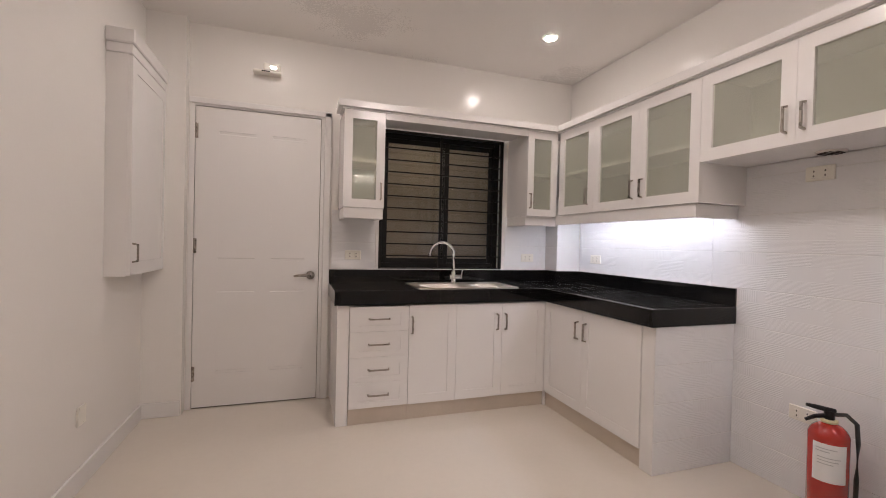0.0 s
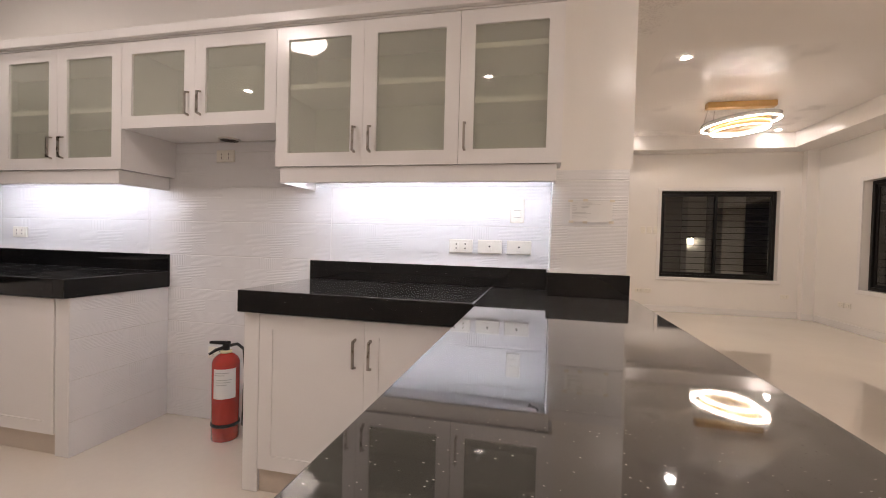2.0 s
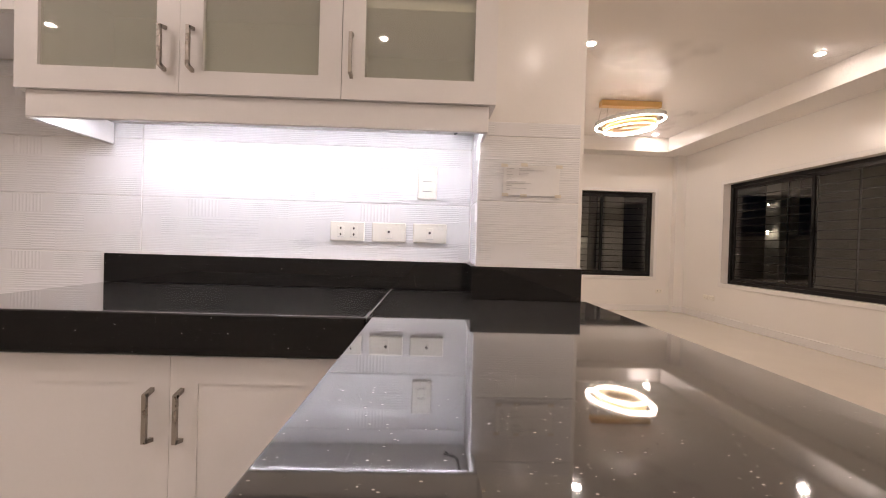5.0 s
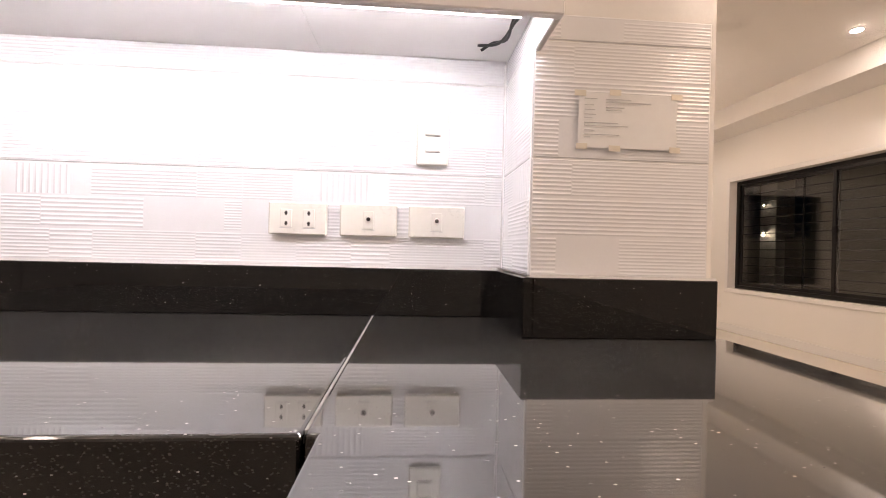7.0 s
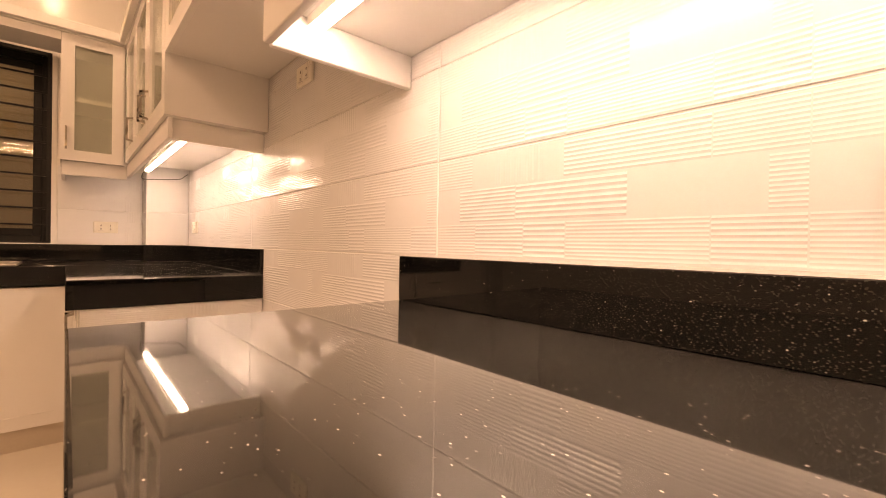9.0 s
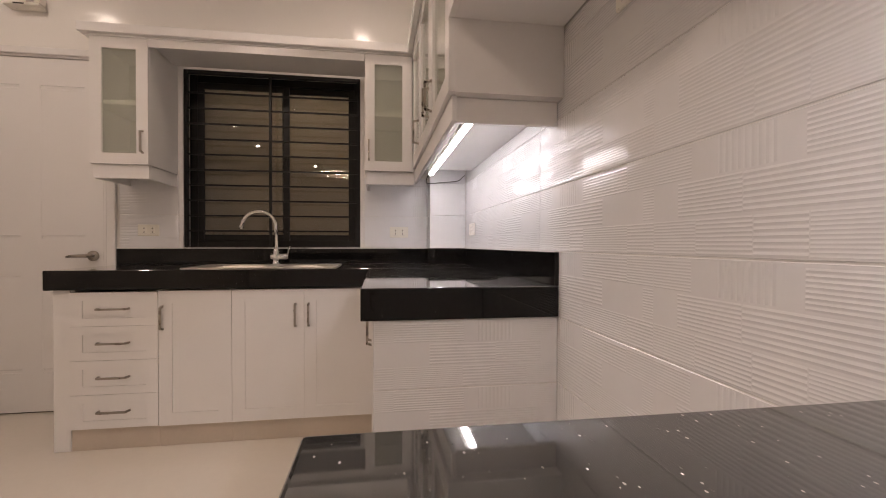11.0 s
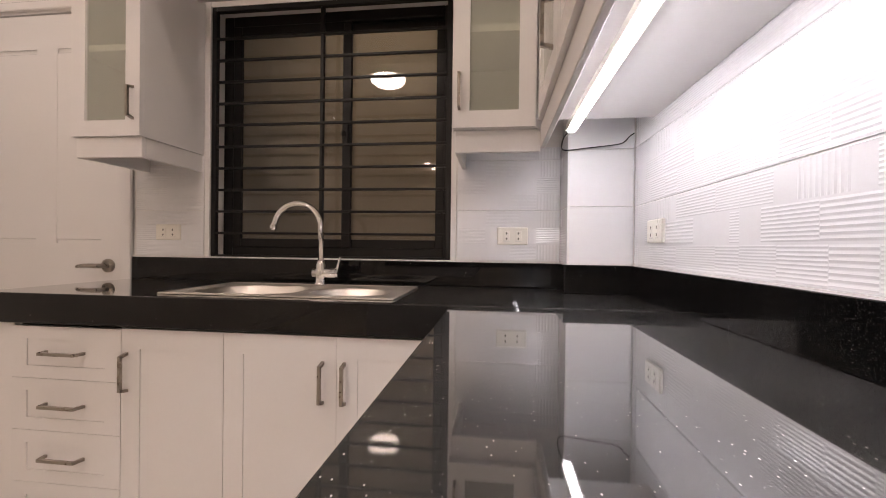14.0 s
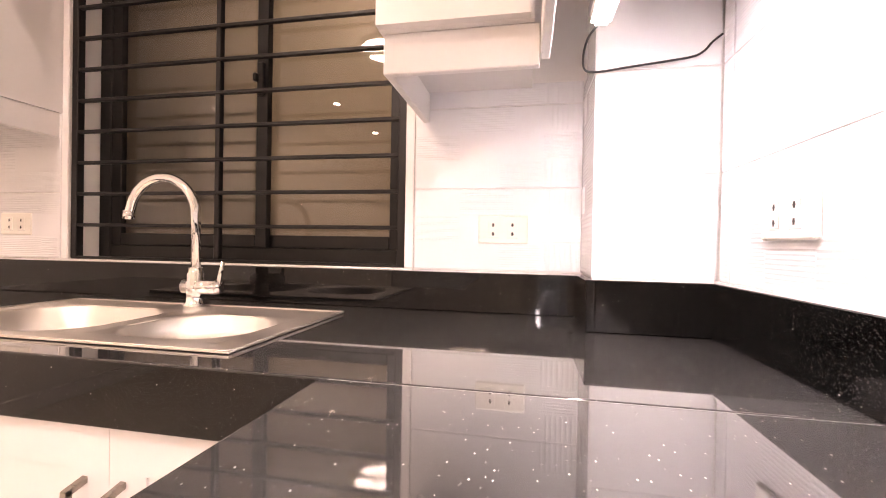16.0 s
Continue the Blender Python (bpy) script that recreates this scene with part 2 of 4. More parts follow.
def sweep(bm, points, radius, sides=10, closed=False, twist=0.0):
    """A tube along a line of points; radius may be a list."""
    pts = [Vector(p) for p in points]
    n = len(pts)
    rings = []
    up = Vector((0, 0, 1))
    for i, p in enumerate(pts):
        a = pts[i - 1] if (i or closed) else p
        b = pts[(i + 1) % n] if (i < n - 1 or closed) else p
        d = (b - a).normalized()
        side = d.cross(up)
        if side.length < 1e-4:
            side = d.cross(Vector((0, 1, 0)))
        side.normalize()
        top = side.cross(d).normalized()
        r = radius[i] if isinstance(radius, (list, tuple)) else radius
        rings.append([bm.verts.new(p + (side * math.cos(twist + k * math.tau / sides) + top * math.sin(twist + k * math.tau / sides)) * r) for k in range(sides)])
    for i in range(n if closed else n - 1):
        a, b = rings[i], rings[(i + 1) % n]
        for k in range(sides):
            bm.faces.new((a[k], a[(k + 1) % sides], b[(k + 1) % sides], b[k]))
    if not closed:
        bm.faces.new(rings[0][::-1])
        bm.faces.new(rings[-1])
    return bm


def lathe(bm, x, y, profile, sides=32, x_scale=1.0):
    """A turned shape about an upright axis; profile: (radius, z) from bottom to top."""
    rings = []
    for r, z in profile:
        rings.append([bm.verts.new((x + x_scale * r * math.cos(k * math.tau / sides), y + r * math.sin(k * math.tau / sides), z)) for k in range(sides)])
    for a, b in zip(rings, rings[1:]):
        for k in range(sides):
            bm.faces.new((a[k], a[(k + 1) % sides], b[(k + 1) % sides], b[k]))
    bm.faces.new(rings[0][::-1])
    bm.faces.new(rings[-1])
    return bm


def slab(xs, ys, keep, z0, z1, bevel=0.0):
    """A slab over the cells of a grid that keep(i, j) accepts, with its outer edges eased."""
    bm = bmesh.new()
    top, low = {}, {}

    def vert(store, i, j, z):
        if (i, j) not in store:
            store[i, j] = bm.verts.new((xs[i], ys[j], z))
        return store[i, j]

    cells = {(i, j) for i in range(len(xs) - 1) for j in range(len(ys) - 1) if keep(i, j)}
    for i, j in cells:
        ring = ((i, j), (i + 1, j), (i + 1, j + 1), (i, j + 1))
        bm.faces.new([vert(top, *c, z1) for c in ring])
        bm.faces.new([vert(low, *c, z0) for c in ring[::-1]])
        for (di, dj), (a, b) in (((0, -1), (0, 1)), ((1, 0), (1, 2)), ((0, 1), (2, 3)), ((-1, 0), (3, 0))):
            if (i + di, j + dj) not in cells:
                p, q = ring[a], ring[b]
                bm.faces.new((vert(top, *q, z1), vert(top, *p, z1), vert(low, *p, z0), vert(low, *q, z0)))
    if bevel:
        bm.normal_update()
        sharp = [e for e in bm.edges if len(e.link_faces) == 2 and e.calc_face_angle(0) > 1.0]
        bmesh.ops.bevel(bm, geom=sharp, offset=bevel, segments=3, affect="EDGES", profile=0.5)
    return bm


class Face:
    """A wall face: u along it, v up, n out from it into the room."""

    def __init__(self, axis, at, sign):
        self.axis, self.at, self.sign = axis, at, sign

    def box(self, bm, u0, u1, v0, v1, n0, n1, bevel=0.0):
        a, b = sorted((self.at + self.sign * n0, self.at + self.sign * n1))
        u0, u1 = sorted((u0, u1))
        if self.axis == "x":
            return box(bm, a, b, u0, u1, v0, v1, bevel)
        return box(bm, u0, u1, a, b, v0, v1, bevel)

    def point(self, u, v, n):
        d = self.at + self.sign * n
        return Vector((d, u, v)) if self.axis == "x" else Vector((u, d, v))


# ---------- the plan, in metres ----------
XW, YB, XL, YS, XE = 2.40, 3.61, -0.90, -4.41, 8.15      # tiled wall, window wall, kitchen's far side wall, living room walls
CEILING, TRAY = 2.67, 2.90
TOP, APRON = 0.88, 0.785                                    # worktop and the underside of its edge
COL_A = (2.172, 3.423)                                      # corner column: faces
COL_B = (2.18, -0.257, -0.59)                               # end column: face, near side, far side
WIN = (0.66, 1.735, 0.985, 2.09)
TILED, BACK = Face("x", XW, -1), Face("y", YB, -1)
LEFT = Face("x", XL, 1)
FAR, SIDE = Face("x", XE, -1), Face("y", YS, 1)
FW = (-2.20, -3.95, 0.59, 2.045)                            # far window: y, y, z, z
SW = (4.30, 7.05, 0.59, 2.045)                              # side window: x, x, z, z


# ---------- shell ----------
structure("floor", boxes((-1.1, 8.4, -4.7, 3.95, -0.12, 0.0)), FLOOR, "cream polished tile floor, glossy and clean", "floor")

bm = bmesh.new()
dx0, dx1, dz = -0.66, 0.25, 2.14
for r in ((-1.05, dx0, 0, CEILING), (dx0, dx1, dz, CEILING), (dx1, WIN[0], 0, CEILING), (WIN[0], WIN[1], 0, WIN[2]), (WIN[0], WIN[1], WIN[3], CEILING), (WIN[1], 2.55, 0, CEILING)):
    box(bm, r[0], r[1], YB, YB + 0.15, r[2], r[3])
structure("wall_north", bm, PAINT, "white painted kitchen wall with window and door openings", "wall")
structure("wall_west", boxes((XL - 0.15, XL, -4.56, YB, 0, CEILING)), PAINT, "white glossy painted side wall", "wall")
structure("wall_pier", boxes((XL, -0.665, YB - 0.085, YB, 0, CEILING)), PAINT, "white painted wall pier beside the door", "wall")
structure("wall_tiled", boxes((XW + 0.008, XW + 0.15, -0.40, YB, 0, CEILING)), PAINT, "white tiled kitchen wall under hanging cabinets", "wall")
structure("column_corner", boxes((COL_A[0] + 0.008, XW + 0.008, COL_A[1] + 0.008, YB, 0, 1.62)), PAINT, "white tiled corner column", "column")
structure("column_end", boxes((COL_B[0] + 0.008, XW + 0.15, COL_B[2], COL_B[1] - 0.008, 0, CEILING)), PAINT, "white column with tiled face at the end of the worktop", "column")
structure("wall_living_north", boxes((XW + 0.15, XE, -0.55, -0.40, 0, TRAY + 0.1)), PAINT, "white painted living room wall", "wall")

bm = bmesh.new()
for r in ((-4.56, FW[1], 0, TRAY + 0.1), (FW[1], FW[0], 0, FW[2]), (FW[1], FW[0], FW[3], TRAY + 0.1), (FW[0], -0.40, 0, TRAY + 0.1)):
    box(bm, XE, XE + 0.15, r[0], r[1], r[2], r[3])
structure("wall_east", bm, PAINT, "white painted far living room wall with a window opening", "wall")
bm = bmesh.new()
for r in ((XL, SW[0], 0, TRAY + 0.1), (SW[0], SW[1], 0, SW[2]), (SW[0], SW[1], SW[3], TRAY + 0.1), (SW[1], XE, 0, TRAY + 0.1)):
    box(bm, r[0], r[1], YS - 0.15, YS, r[2], r[3])
structure("wall_south", bm, PAINT, "white painted living room wall with a wide window", "wall")
structure("column_living", boxes((8.02, XE, YS, -4.25, 0, CEILING)), PAINT, "white corner pilaster", "column")

# ceilings: flat over kitchen and dining, raised tray over the living room
TX0, TX1, TY0, TY1 = 4.0, 7.80, -3.96, -1.15
structure("ceiling", slab([-1.05, TX0, TX1, 8.3], [-4.56, TY0, TY1, 3.76], lambda i, j: not (i == 1 and j == 1), CEILING, CEILING + 0.06), CEIL, "white glossy painted ceiling", "ceiling")
bm = boxes((TX0 - 0.1, TX1 + 0.1, TY0 - 0.1, TY1 + 0.1, TRAY, TRAY + 0.06), (TX0 - 0.1, TX0, TY0 - 0.1, TY1 + 0.1, CEILING + 0.06, TRAY), (TX1, TX1 + 0.1, TY0 - 0.1, TY1 + 0.1, CEILING + 0.06, TRAY),
           (TX0, TX1, TY0 - 0.1, TY0, CEILING + 0.06, TRAY), (TX0, TX1, TY1, TY1 + 0.1, CEILING + 0.06, TRAY))
structure("ceiling_tray", bm, CEIL, "raised white tray ceiling", "ceiling")

# skirting
bm = boxes((XL, XL + 0.015, -4.39, YB - 0.10, 0, 0.10), (XL, -0.67, YB - 0.10, YB - 0.085, 0, 0.10), bevel=0.003)
structure("baseboard_kitchen", bm, DOORPAINT, "white skirting board", "skirting")
bm = boxes((XE - 0.015, XE, -4.25, -0.56, 0, 0.10), (8.005, 8.02, -4.41, -4.235, 0, 0.10), (-0.88, 8.0, YS, YS + 0.015, 0, 0.10), bevel=0.003)
structure("baseboard_living", bm, DOORPAINT, "white skirting board", "skirting")


# ---------- windows and door ----------
def window(name, face, u0, u1, v0, v1, depth, split, label, casing=0.0):
    """A black sliding window set in its opening: outer frame, two sashes, panes; white casing on the wall where there is one."""
    win = thing(name, face.point((u0 + u1) / 2, v0, -depth), label, "window", kind="structure")
    f = 0.045
    n0, n1 = -depth - 0.05, -depth
    bm = bmesh.new()
    for r in ((u0, u0 + f, v0, v1), (u1 - f, u1, v0, v1), (u0 + f, u1 - f, v0, v0 + f), (u0 + f, u1 - f, v1 - f, v1)):
        face.box(bm, r[0], r[1], r[2], r[3], n0, n1, 0.003)
    part("window_frame", bm, BLACKMETAL, win)
    s = 0.038
    for k, (a, b) in enumerate(((u0 + f, split + 0.025), (split - 0.025, u1 - f))):
        m0, m1 = (n0 + 0.004, n0 + 0.022) if k else (n0 + 0.026, n0 + 0.046)
        bm = bmesh.new()
        for r in ((a, a + s, v0 + f, v1 - f), (b - s, b, v0 + f, v1 - f), (a + s, b - s, v0 + f, v0 + f + s), (a + s, b - s, v1 - f - s, v1 - f)):
            face.box(bm, r[0], r[1], r[2], r[3], m0, m1, 0.002)
        sash = part("sash", bm, BLACKMETAL, win)
        bm = bmesh.new()
        mid = (m0 + m1) / 2
        face.box(bm, a + s - 0.004, b - s + 0.004, v0 + f + s - 0.004, v1 - f - s + 0.004, mid - 0.002, mid + 0.002)
        pane = part("pane", bm, GLASS, sash, "clear glass pane")
        pane.visible_shadow = False
        if k == 0:
            bm = bmesh.new()
            vm = (v0 + v1) / 2
            face.box(bm, b - s + 0.008, b - 0.008, vm - 0.05, vm + 0.05, m1, m1 + 0.014, 0.003)
            face.box(bm, b - s + 0.004, b - s + 0.018, vm - 0.012, vm + 0.012, m1 + 0.014, m1 + 0.03, 0.003)
            part("latch", bm, BLACKMETAL, sash)
    if casing:
        bm = bmesh.new()
        c = casing
        for r in ((u0 - c, u0, v0 - c, v1 + c), (u1, u1 + c, v0 - c, v1 + c), (u0, u1, v1, v1 + c), (u0, u1, v0 - c, v0)):
            face.box(bm, r[0], r[1], r[2], r[3], 0.0, 0.018, 0.003)
        part("casing", bm, DOORPAINT, win, "white painted casing")
    return win


def grille(name, face, u0, u1, v0, v1, n, uprights, first, step, count, label):
    """A welded grille of flat bars: two side posts, uprights between, level bars."""
    g = thing(name, face.point((u0 + u1) / 2, v0, n), label, "window grille")
    bm = bmesh.new()
    for a, b, c, d in ((u0, u0 + 0.022, v0, v1), (u1 - 0.022, u1, v0, v1), (u0 + 0.022, u1 - 0.022, v1 - 0.022, v1), (u0 + 0.022, u1 - 0.022, v0, v0 + 0.008)):
        face.box(bm, a, b, c, d, n - 0.012, n + 0.012, 0.002)
    part("grille_frame", bm, BLACKMETAL, g)
    for u in uprights:
        bm = bmesh.new()
        face.box(bm, u - 0.008, u + 0.008, v0 + 0.008, v1 - 0.022, n - 0.010, n + 0.008, 0.002)
        part("upright", bm, BLACKMETAL, g)
    for k in range(count):
        v = first + k * step
        bm = bmesh.new()
        face.box(bm, u0 + 0.01, u1 - 0.01, v - 0.005, v + 0.005, n - 0.004, n + 0.0095, 0.0015)
        part("bar", bm, BLACKMETAL, g)
    return g


window("window_1", BACK, WIN[0], WIN[1], WIN[2], WIN[3], 0.09, 1.245, "black aluminium sliding kitchen window, closed, above the sink")
grille("window_grille", BACK, WIN[0] + 0.001, WIN[1] - 0.001, WIN[2] + 0.001, WIN[3] - 0.001, -0.012, (1.170,), 1.090, 0.0955, 10, "black steel bar grille inside the kitchen window")
window("window_2", FAR, FW[1], FW[0], FW[2], FW[3], 0.09, (FW[0] + FW[1]) / 2, "black sliding living room window at night", 0.055)
window("window_3", SIDE, SW[0], SW[1], SW[2], SW[3], 0.09, (SW[0] + SW[1]) / 2, "wide black sliding living room window at night", 0.055)
grille("window_grille", FAR, FW[1] + 0.002, FW[0] - 0.002, FW[2] + 0.002, FW[3] - 0.002, -0.160, (-3.07,), 0.72, 0.105, 12, "black bar grille outside the living room window")
grille("window_grille", SIDE, SW[0] + 0.002, SW[1] - 0.002, SW[2] + 0.002, SW[3] - 0.002, -0.160, (5.2, 6.1), 0.70, 0.105, 13, "black bar grille outside the wide window")

# window surround in the kitchen: a thin white bead and sill
bm = boxes((WIN[0] - 0.024, WIN[0], YB - 0.008, YB, WIN[2], WIN[3] + 0.02), (WIN[1], WIN[1] + 0.024, YB - 0.008, YB, WIN[2], WIN[3] + 0.02), (WIN[0] - 0.024, WIN[1] + 0.024, YB - 0.012, YB - 0.001, WIN[2] - 0.006, WIN[2] - 0.0005), bevel=0.002)
structure("trim_window", bm, DOORPAINT, "thin white bead round the kitchen window", "trim")


def panel_door():
    """A four-panel enamelled door in its frame, shut, with three hinges and a lever handle."""
    y = YB + 0.005
    d = thing("door_1", (-0.2, y, 0.0), "white four-panel enamelled back door, closed, with lever handle", "door", kind="structure")
    x0, x1, z0, z1 = -0.622, 0.208, 0.008, 2.105
    bm = bmesh.new()
    box(bm, x0, x1, y + 0.006, y + 0.04, z0, z1)
    cols = ((-0.475, -0.235), (-0.125, 0.110))
    xs = [x0, cols[0][0], cols[0][1], cols[1][0], cols[1][1], x1]
    zs = [z0, 0.24, 0.835, 1.035, 1.945, z1]
    for i in range(5):
        for j in range(5):
            if i in (1, 3) and j in (1, 3):
                continue
            box(bm, xs[i], xs[i + 1], y, y + 0.006, zs[j], zs[j + 1])
    bmesh.ops.remove_doubles(bm, verts=bm.verts, dist=1e-5)
    leaf = part("leaf", bm, DOORPAINT, d)
    for a, b in cols:
        for c, e in ((0.24, 0.835), (1.035, 1.945)):
            bm = boxes((a - 0.004, b + 0.004, y + 0.0012, y + 0.012, c + 0.018, e - 0.018), bevel=0.004)
            part("raised_panel", bm, DOORPAINT, leaf)
    bm = boxes((-0.660, -0.626, YB - 0.004, YB + 0.06, 0, 2.14), (0.212, 0.250, YB - 0.004, YB + 0.06, 0, 2.14), (-0.626, 0.212, YB - 0.004, YB + 0.06, 2.109, 2.14), bevel=0.002)
    part("door_frame", bm, DOORPAINT, d)
    bm = boxes((0.235, 0.286, YB - 0.022, YB - 0.0045, 0, 2.155), (-0.662, 0.286, YB - 0.022, YB - 0.0045, 2.120, 2.160), bevel=0.004)
    part("architrave", bm, DOORPAINT, d)
    for z in (0.245, 1.14, 1.935):
        bm = bmesh.new()
        box(bm, -0.632, -0.606, y - 0.003, y - 0.0005, z - 0.05, z + 0.05)
        sweep(bm, [(-0.619, y - 0.006, z - 0.052), (-0.619, y - 0.006, z + 0.052)], 0.007, 10)
        part("hinge", bm, NICKEL, d, "steel hinge")
    bm = bmesh.new()
    sweep(bm, [(0.153, y + 0.001, 0.935), (0.153, y - 0.010, 0.935)], 0.031, 24)
    sweep(bm, [(0.153, y - 0.008, 0.935), (0.153, y - 0.052, 0.935)], 0.011, 14)
    sweep(bm, [(0.160, y - 0.050, 0.935), (0.10, y - 0.052, 0.936), (0.06, y - 0.052, 0.934), (0.035, y - 0.048, 0.930)], [0.011, 0.010, 0.009, 0.007], 12)
    part("lever_handle", bm, NICKEL, d, "satin nickel lever handle", True)
    bm = boxes((0.2075, 0.2115, y - 0.002, y + 0.02, 0.905, 0.965), bevel=0.001)
    part("strike_plate", bm, NICKEL, d)
    bm = boxes((-0.622, 0.208, y + 0.01, y + 0.05, 0.0, 0.007))
    part("threshold", bm, DARK, d, "dark threshold strip")


panel_door()


# ---------- worktops ----------
SINK = (0.868, 1.612, 3.098, 3.475)
top_a = slab([0.284, SINK[0], SINK[1], 1.80, XW - 0.001], [3.022, SINK[2], SINK[3], YB - 0.001], lambda i, j: not (i == 1 and j == 1), APRON, TOP, 0.003)
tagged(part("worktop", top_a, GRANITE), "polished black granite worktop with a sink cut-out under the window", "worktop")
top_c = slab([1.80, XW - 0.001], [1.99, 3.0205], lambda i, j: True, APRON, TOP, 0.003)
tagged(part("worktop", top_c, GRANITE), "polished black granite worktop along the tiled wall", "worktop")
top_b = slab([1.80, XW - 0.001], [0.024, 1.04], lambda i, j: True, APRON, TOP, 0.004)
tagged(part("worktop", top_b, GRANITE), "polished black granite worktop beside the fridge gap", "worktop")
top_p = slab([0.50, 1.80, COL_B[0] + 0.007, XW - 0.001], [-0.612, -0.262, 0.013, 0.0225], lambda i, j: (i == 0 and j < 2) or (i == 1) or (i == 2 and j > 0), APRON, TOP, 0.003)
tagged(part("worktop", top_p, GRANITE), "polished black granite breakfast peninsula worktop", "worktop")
structure("trim_joint_corner", boxes((1.812, XW - 0.014, 3.0195, 3.0228, TOP - 0.012, TOP - 0.0012)), SEAM, "thin joint between the corner granite slabs", "joint")
structure("trim_joint", boxes((1.812, XW - 0.014, 0.0219, 0.0247, TOP - 0.012, TOP - 0.0008)), SEAM, "pale joint between two granite slabs", "joint")

h0, h1 = TOP + 0.0005, 0.983
def upstand(label, *rows):
    tagged(part("upstand", boxes(*rows, bevel=0.0015), GRANITE), label, "upstand", "granite upstands")
upstand("black granite upstand under the kitchen window", (0.287, COL_A[0] - 0.012, YB - 0.015, YB - 0.0005, h0, h1 - 0.004))
upstand("black granite upstand on the corner column side", (COL_A[0] - 0.012, COL_A[0] + 0.006, COL_A[1] - 0.015, YB - 0.0005, h0, h1))
upstand("black granite upstand on the corner column", (COL_A[0] + 0.006, XW - 0.013, COL_A[1] - 0.015, COL_A[1] + 0.006, h0, h1))
upstand("black granite upstand along the tiled wall", (XW - 0.013, XW + 0.006, 1.994, COL_A[1] + 0.006, h0, h1))
upstand("black granite upstand behind the sockets", (XW - 0.013, XW + 0.006, COL_B[1] - 0.006, 1.04, h0, h1))
upstand("black granite upstand on the end column side", (COL_B[0] - 0.012, XW - 0.013, COL_B[1] - 0.006, COL_B[1] + 0.012, h0, h1))
upstand("black granite upstand on the end column", (COL_B[0] - 0.012, COL_B[0] + 0.006, COL_B[2], COL_B[1] - 0.006, h0, h1))
bm = boxes((XW - 0.011, XW - 0.001, 1.996, COL_A[1] - 0.013, h1, h1 + 0.004), (XW - 0.011, XW - 0.001, COL_B[1] + 0.013, 1.038, h1, h1 + 0.004), (COL_B[0] - 0.010, COL_B[0] - 0.001, COL_B[2] + 0.002, COL_B[1], h1, h1 + 0.004),
           (COL_A[0], XW - 0.013, COL_A[1] - 0.013, COL_A[1] - 0.001, h1, h1 + 0.004), (0.29, WIN[0] - 0.03, YB - 0.013, YB - 0.001, h1 - 0.004, h1), (WIN[1] + 0.03, COL_A[0] - 0.012, YB - 0.013, YB - 0.001, h1 - 0.004, h1))
box(bm, XW - 0.004, XW + 0.004, COL_B[1] - 0.004, COL_B[1] + 0.004, h1 + 0.004, 1.44, 0.002)
structure("trim_sealant", bm, DOORPAINT, "white sealant bead above the upstands", "sealant")


# ---------- cabinets ----------
def bar_handle(face, u, v, n, length, upright, parent):
    """A squared bow handle, its feet splayed."""
    bm = bmesh.new()
    h = length / 2
    if upright:
        line = [(u, v - h, n), (u, v - h + 0.006, n + 0.026), (u, v + h - 0.006, n + 0.026), (u, v + h, n)]
    else:
        line = [(u - h, v, n), (u - h + 0.006, v, n + 0.026), (u + h - 0.006, v, n + 0.026), (u + h, v, n)]
    pts = [face.point(*p) for p in line]
    for a, b in zip(pts, pts[1:]):
        d = (b - a).normalized() * 0.003
        sweep(bm, [a - d, b + d], 0.0065, 4, twist=math.pi / 4)
    return part("handle", bm, NICKEL, parent, "satin nickel bow handle")


def framed(face, u0, u1, v0, v1, n, name, parent, stile=0.062, glazed=False, thick=0.019):
    """A framed door or drawer front: stiles and rails round a sunk panel or a frosted pane."""
    u0, u1 = min(u0, u1) + 0.0005, max(u0, u1) - 0.0005
    v0, v1 = v0 + 0.0007, v1 - 0.0007
    s = min(stile, (v1 - v0) * 0.24)
    bm = bmesh.new()
    for r in ((u0, u0 + stile, v0, v1), (u1 - stile, u1, v0, v1), (u0 + stile, u1 - stile, v0, v0 + s), (u0 + stile, u1 - stile, v1 - s, v1)):
        face.box(bm, r[0], r[1], r[2], r[3], n, n + thick)
    bmesh.ops.remove_doubles(bm, verts=bm.verts, dist=1e-5)
    door = part(name, bm, LACQUER, parent)
    bm = bmesh.new()
    if glazed:
        face.box(bm, u0 + stile - 0.006, u1 - stile + 0.006, v0 + s - 0.006, v1 - s + 0.006, n + 0.005, n + 0.010)
        part("glass", bm, FROST, door, "grey-green frosted glass")
    else:
        face.box(bm, u0 + stile - 0.004, u1 - stile + 0.004, v0 + s - 0.004, v1 - s + 0.004, n + 0.001, n + thick - 0.0045)
        part("panel", bm, LACQUER, door)
    return door


def carcass(face, u0, u1, v0, v1, n0, n1, parent, lid=False):
    """An open-fronted box of boards, each a part."""
    t = 0.016
    rows = [("side_panel", u0, u0 + t, v0, v1, n0, n1), ("side_panel", u1 - t, u1, v0, v1, n0, n1), ("bottom_panel", u0 + t, u1 - t, v0, v0 + t, n0, n1), ("back_panel", u0 + t, u1 - t, v0 + t, v1, n0, n0 + 0.006)]
    if lid:
        rows.append(("top_panel", u0 + t, u1 - t, v1 - t, v1, n0 + 0.006, n1))
    for name, *r in rows:
        bm = bmesh.new()
        face.box(bm, *r)
        part(name, bm, BACK_TONE if lid and name == "back_panel" else LACQUER, parent)


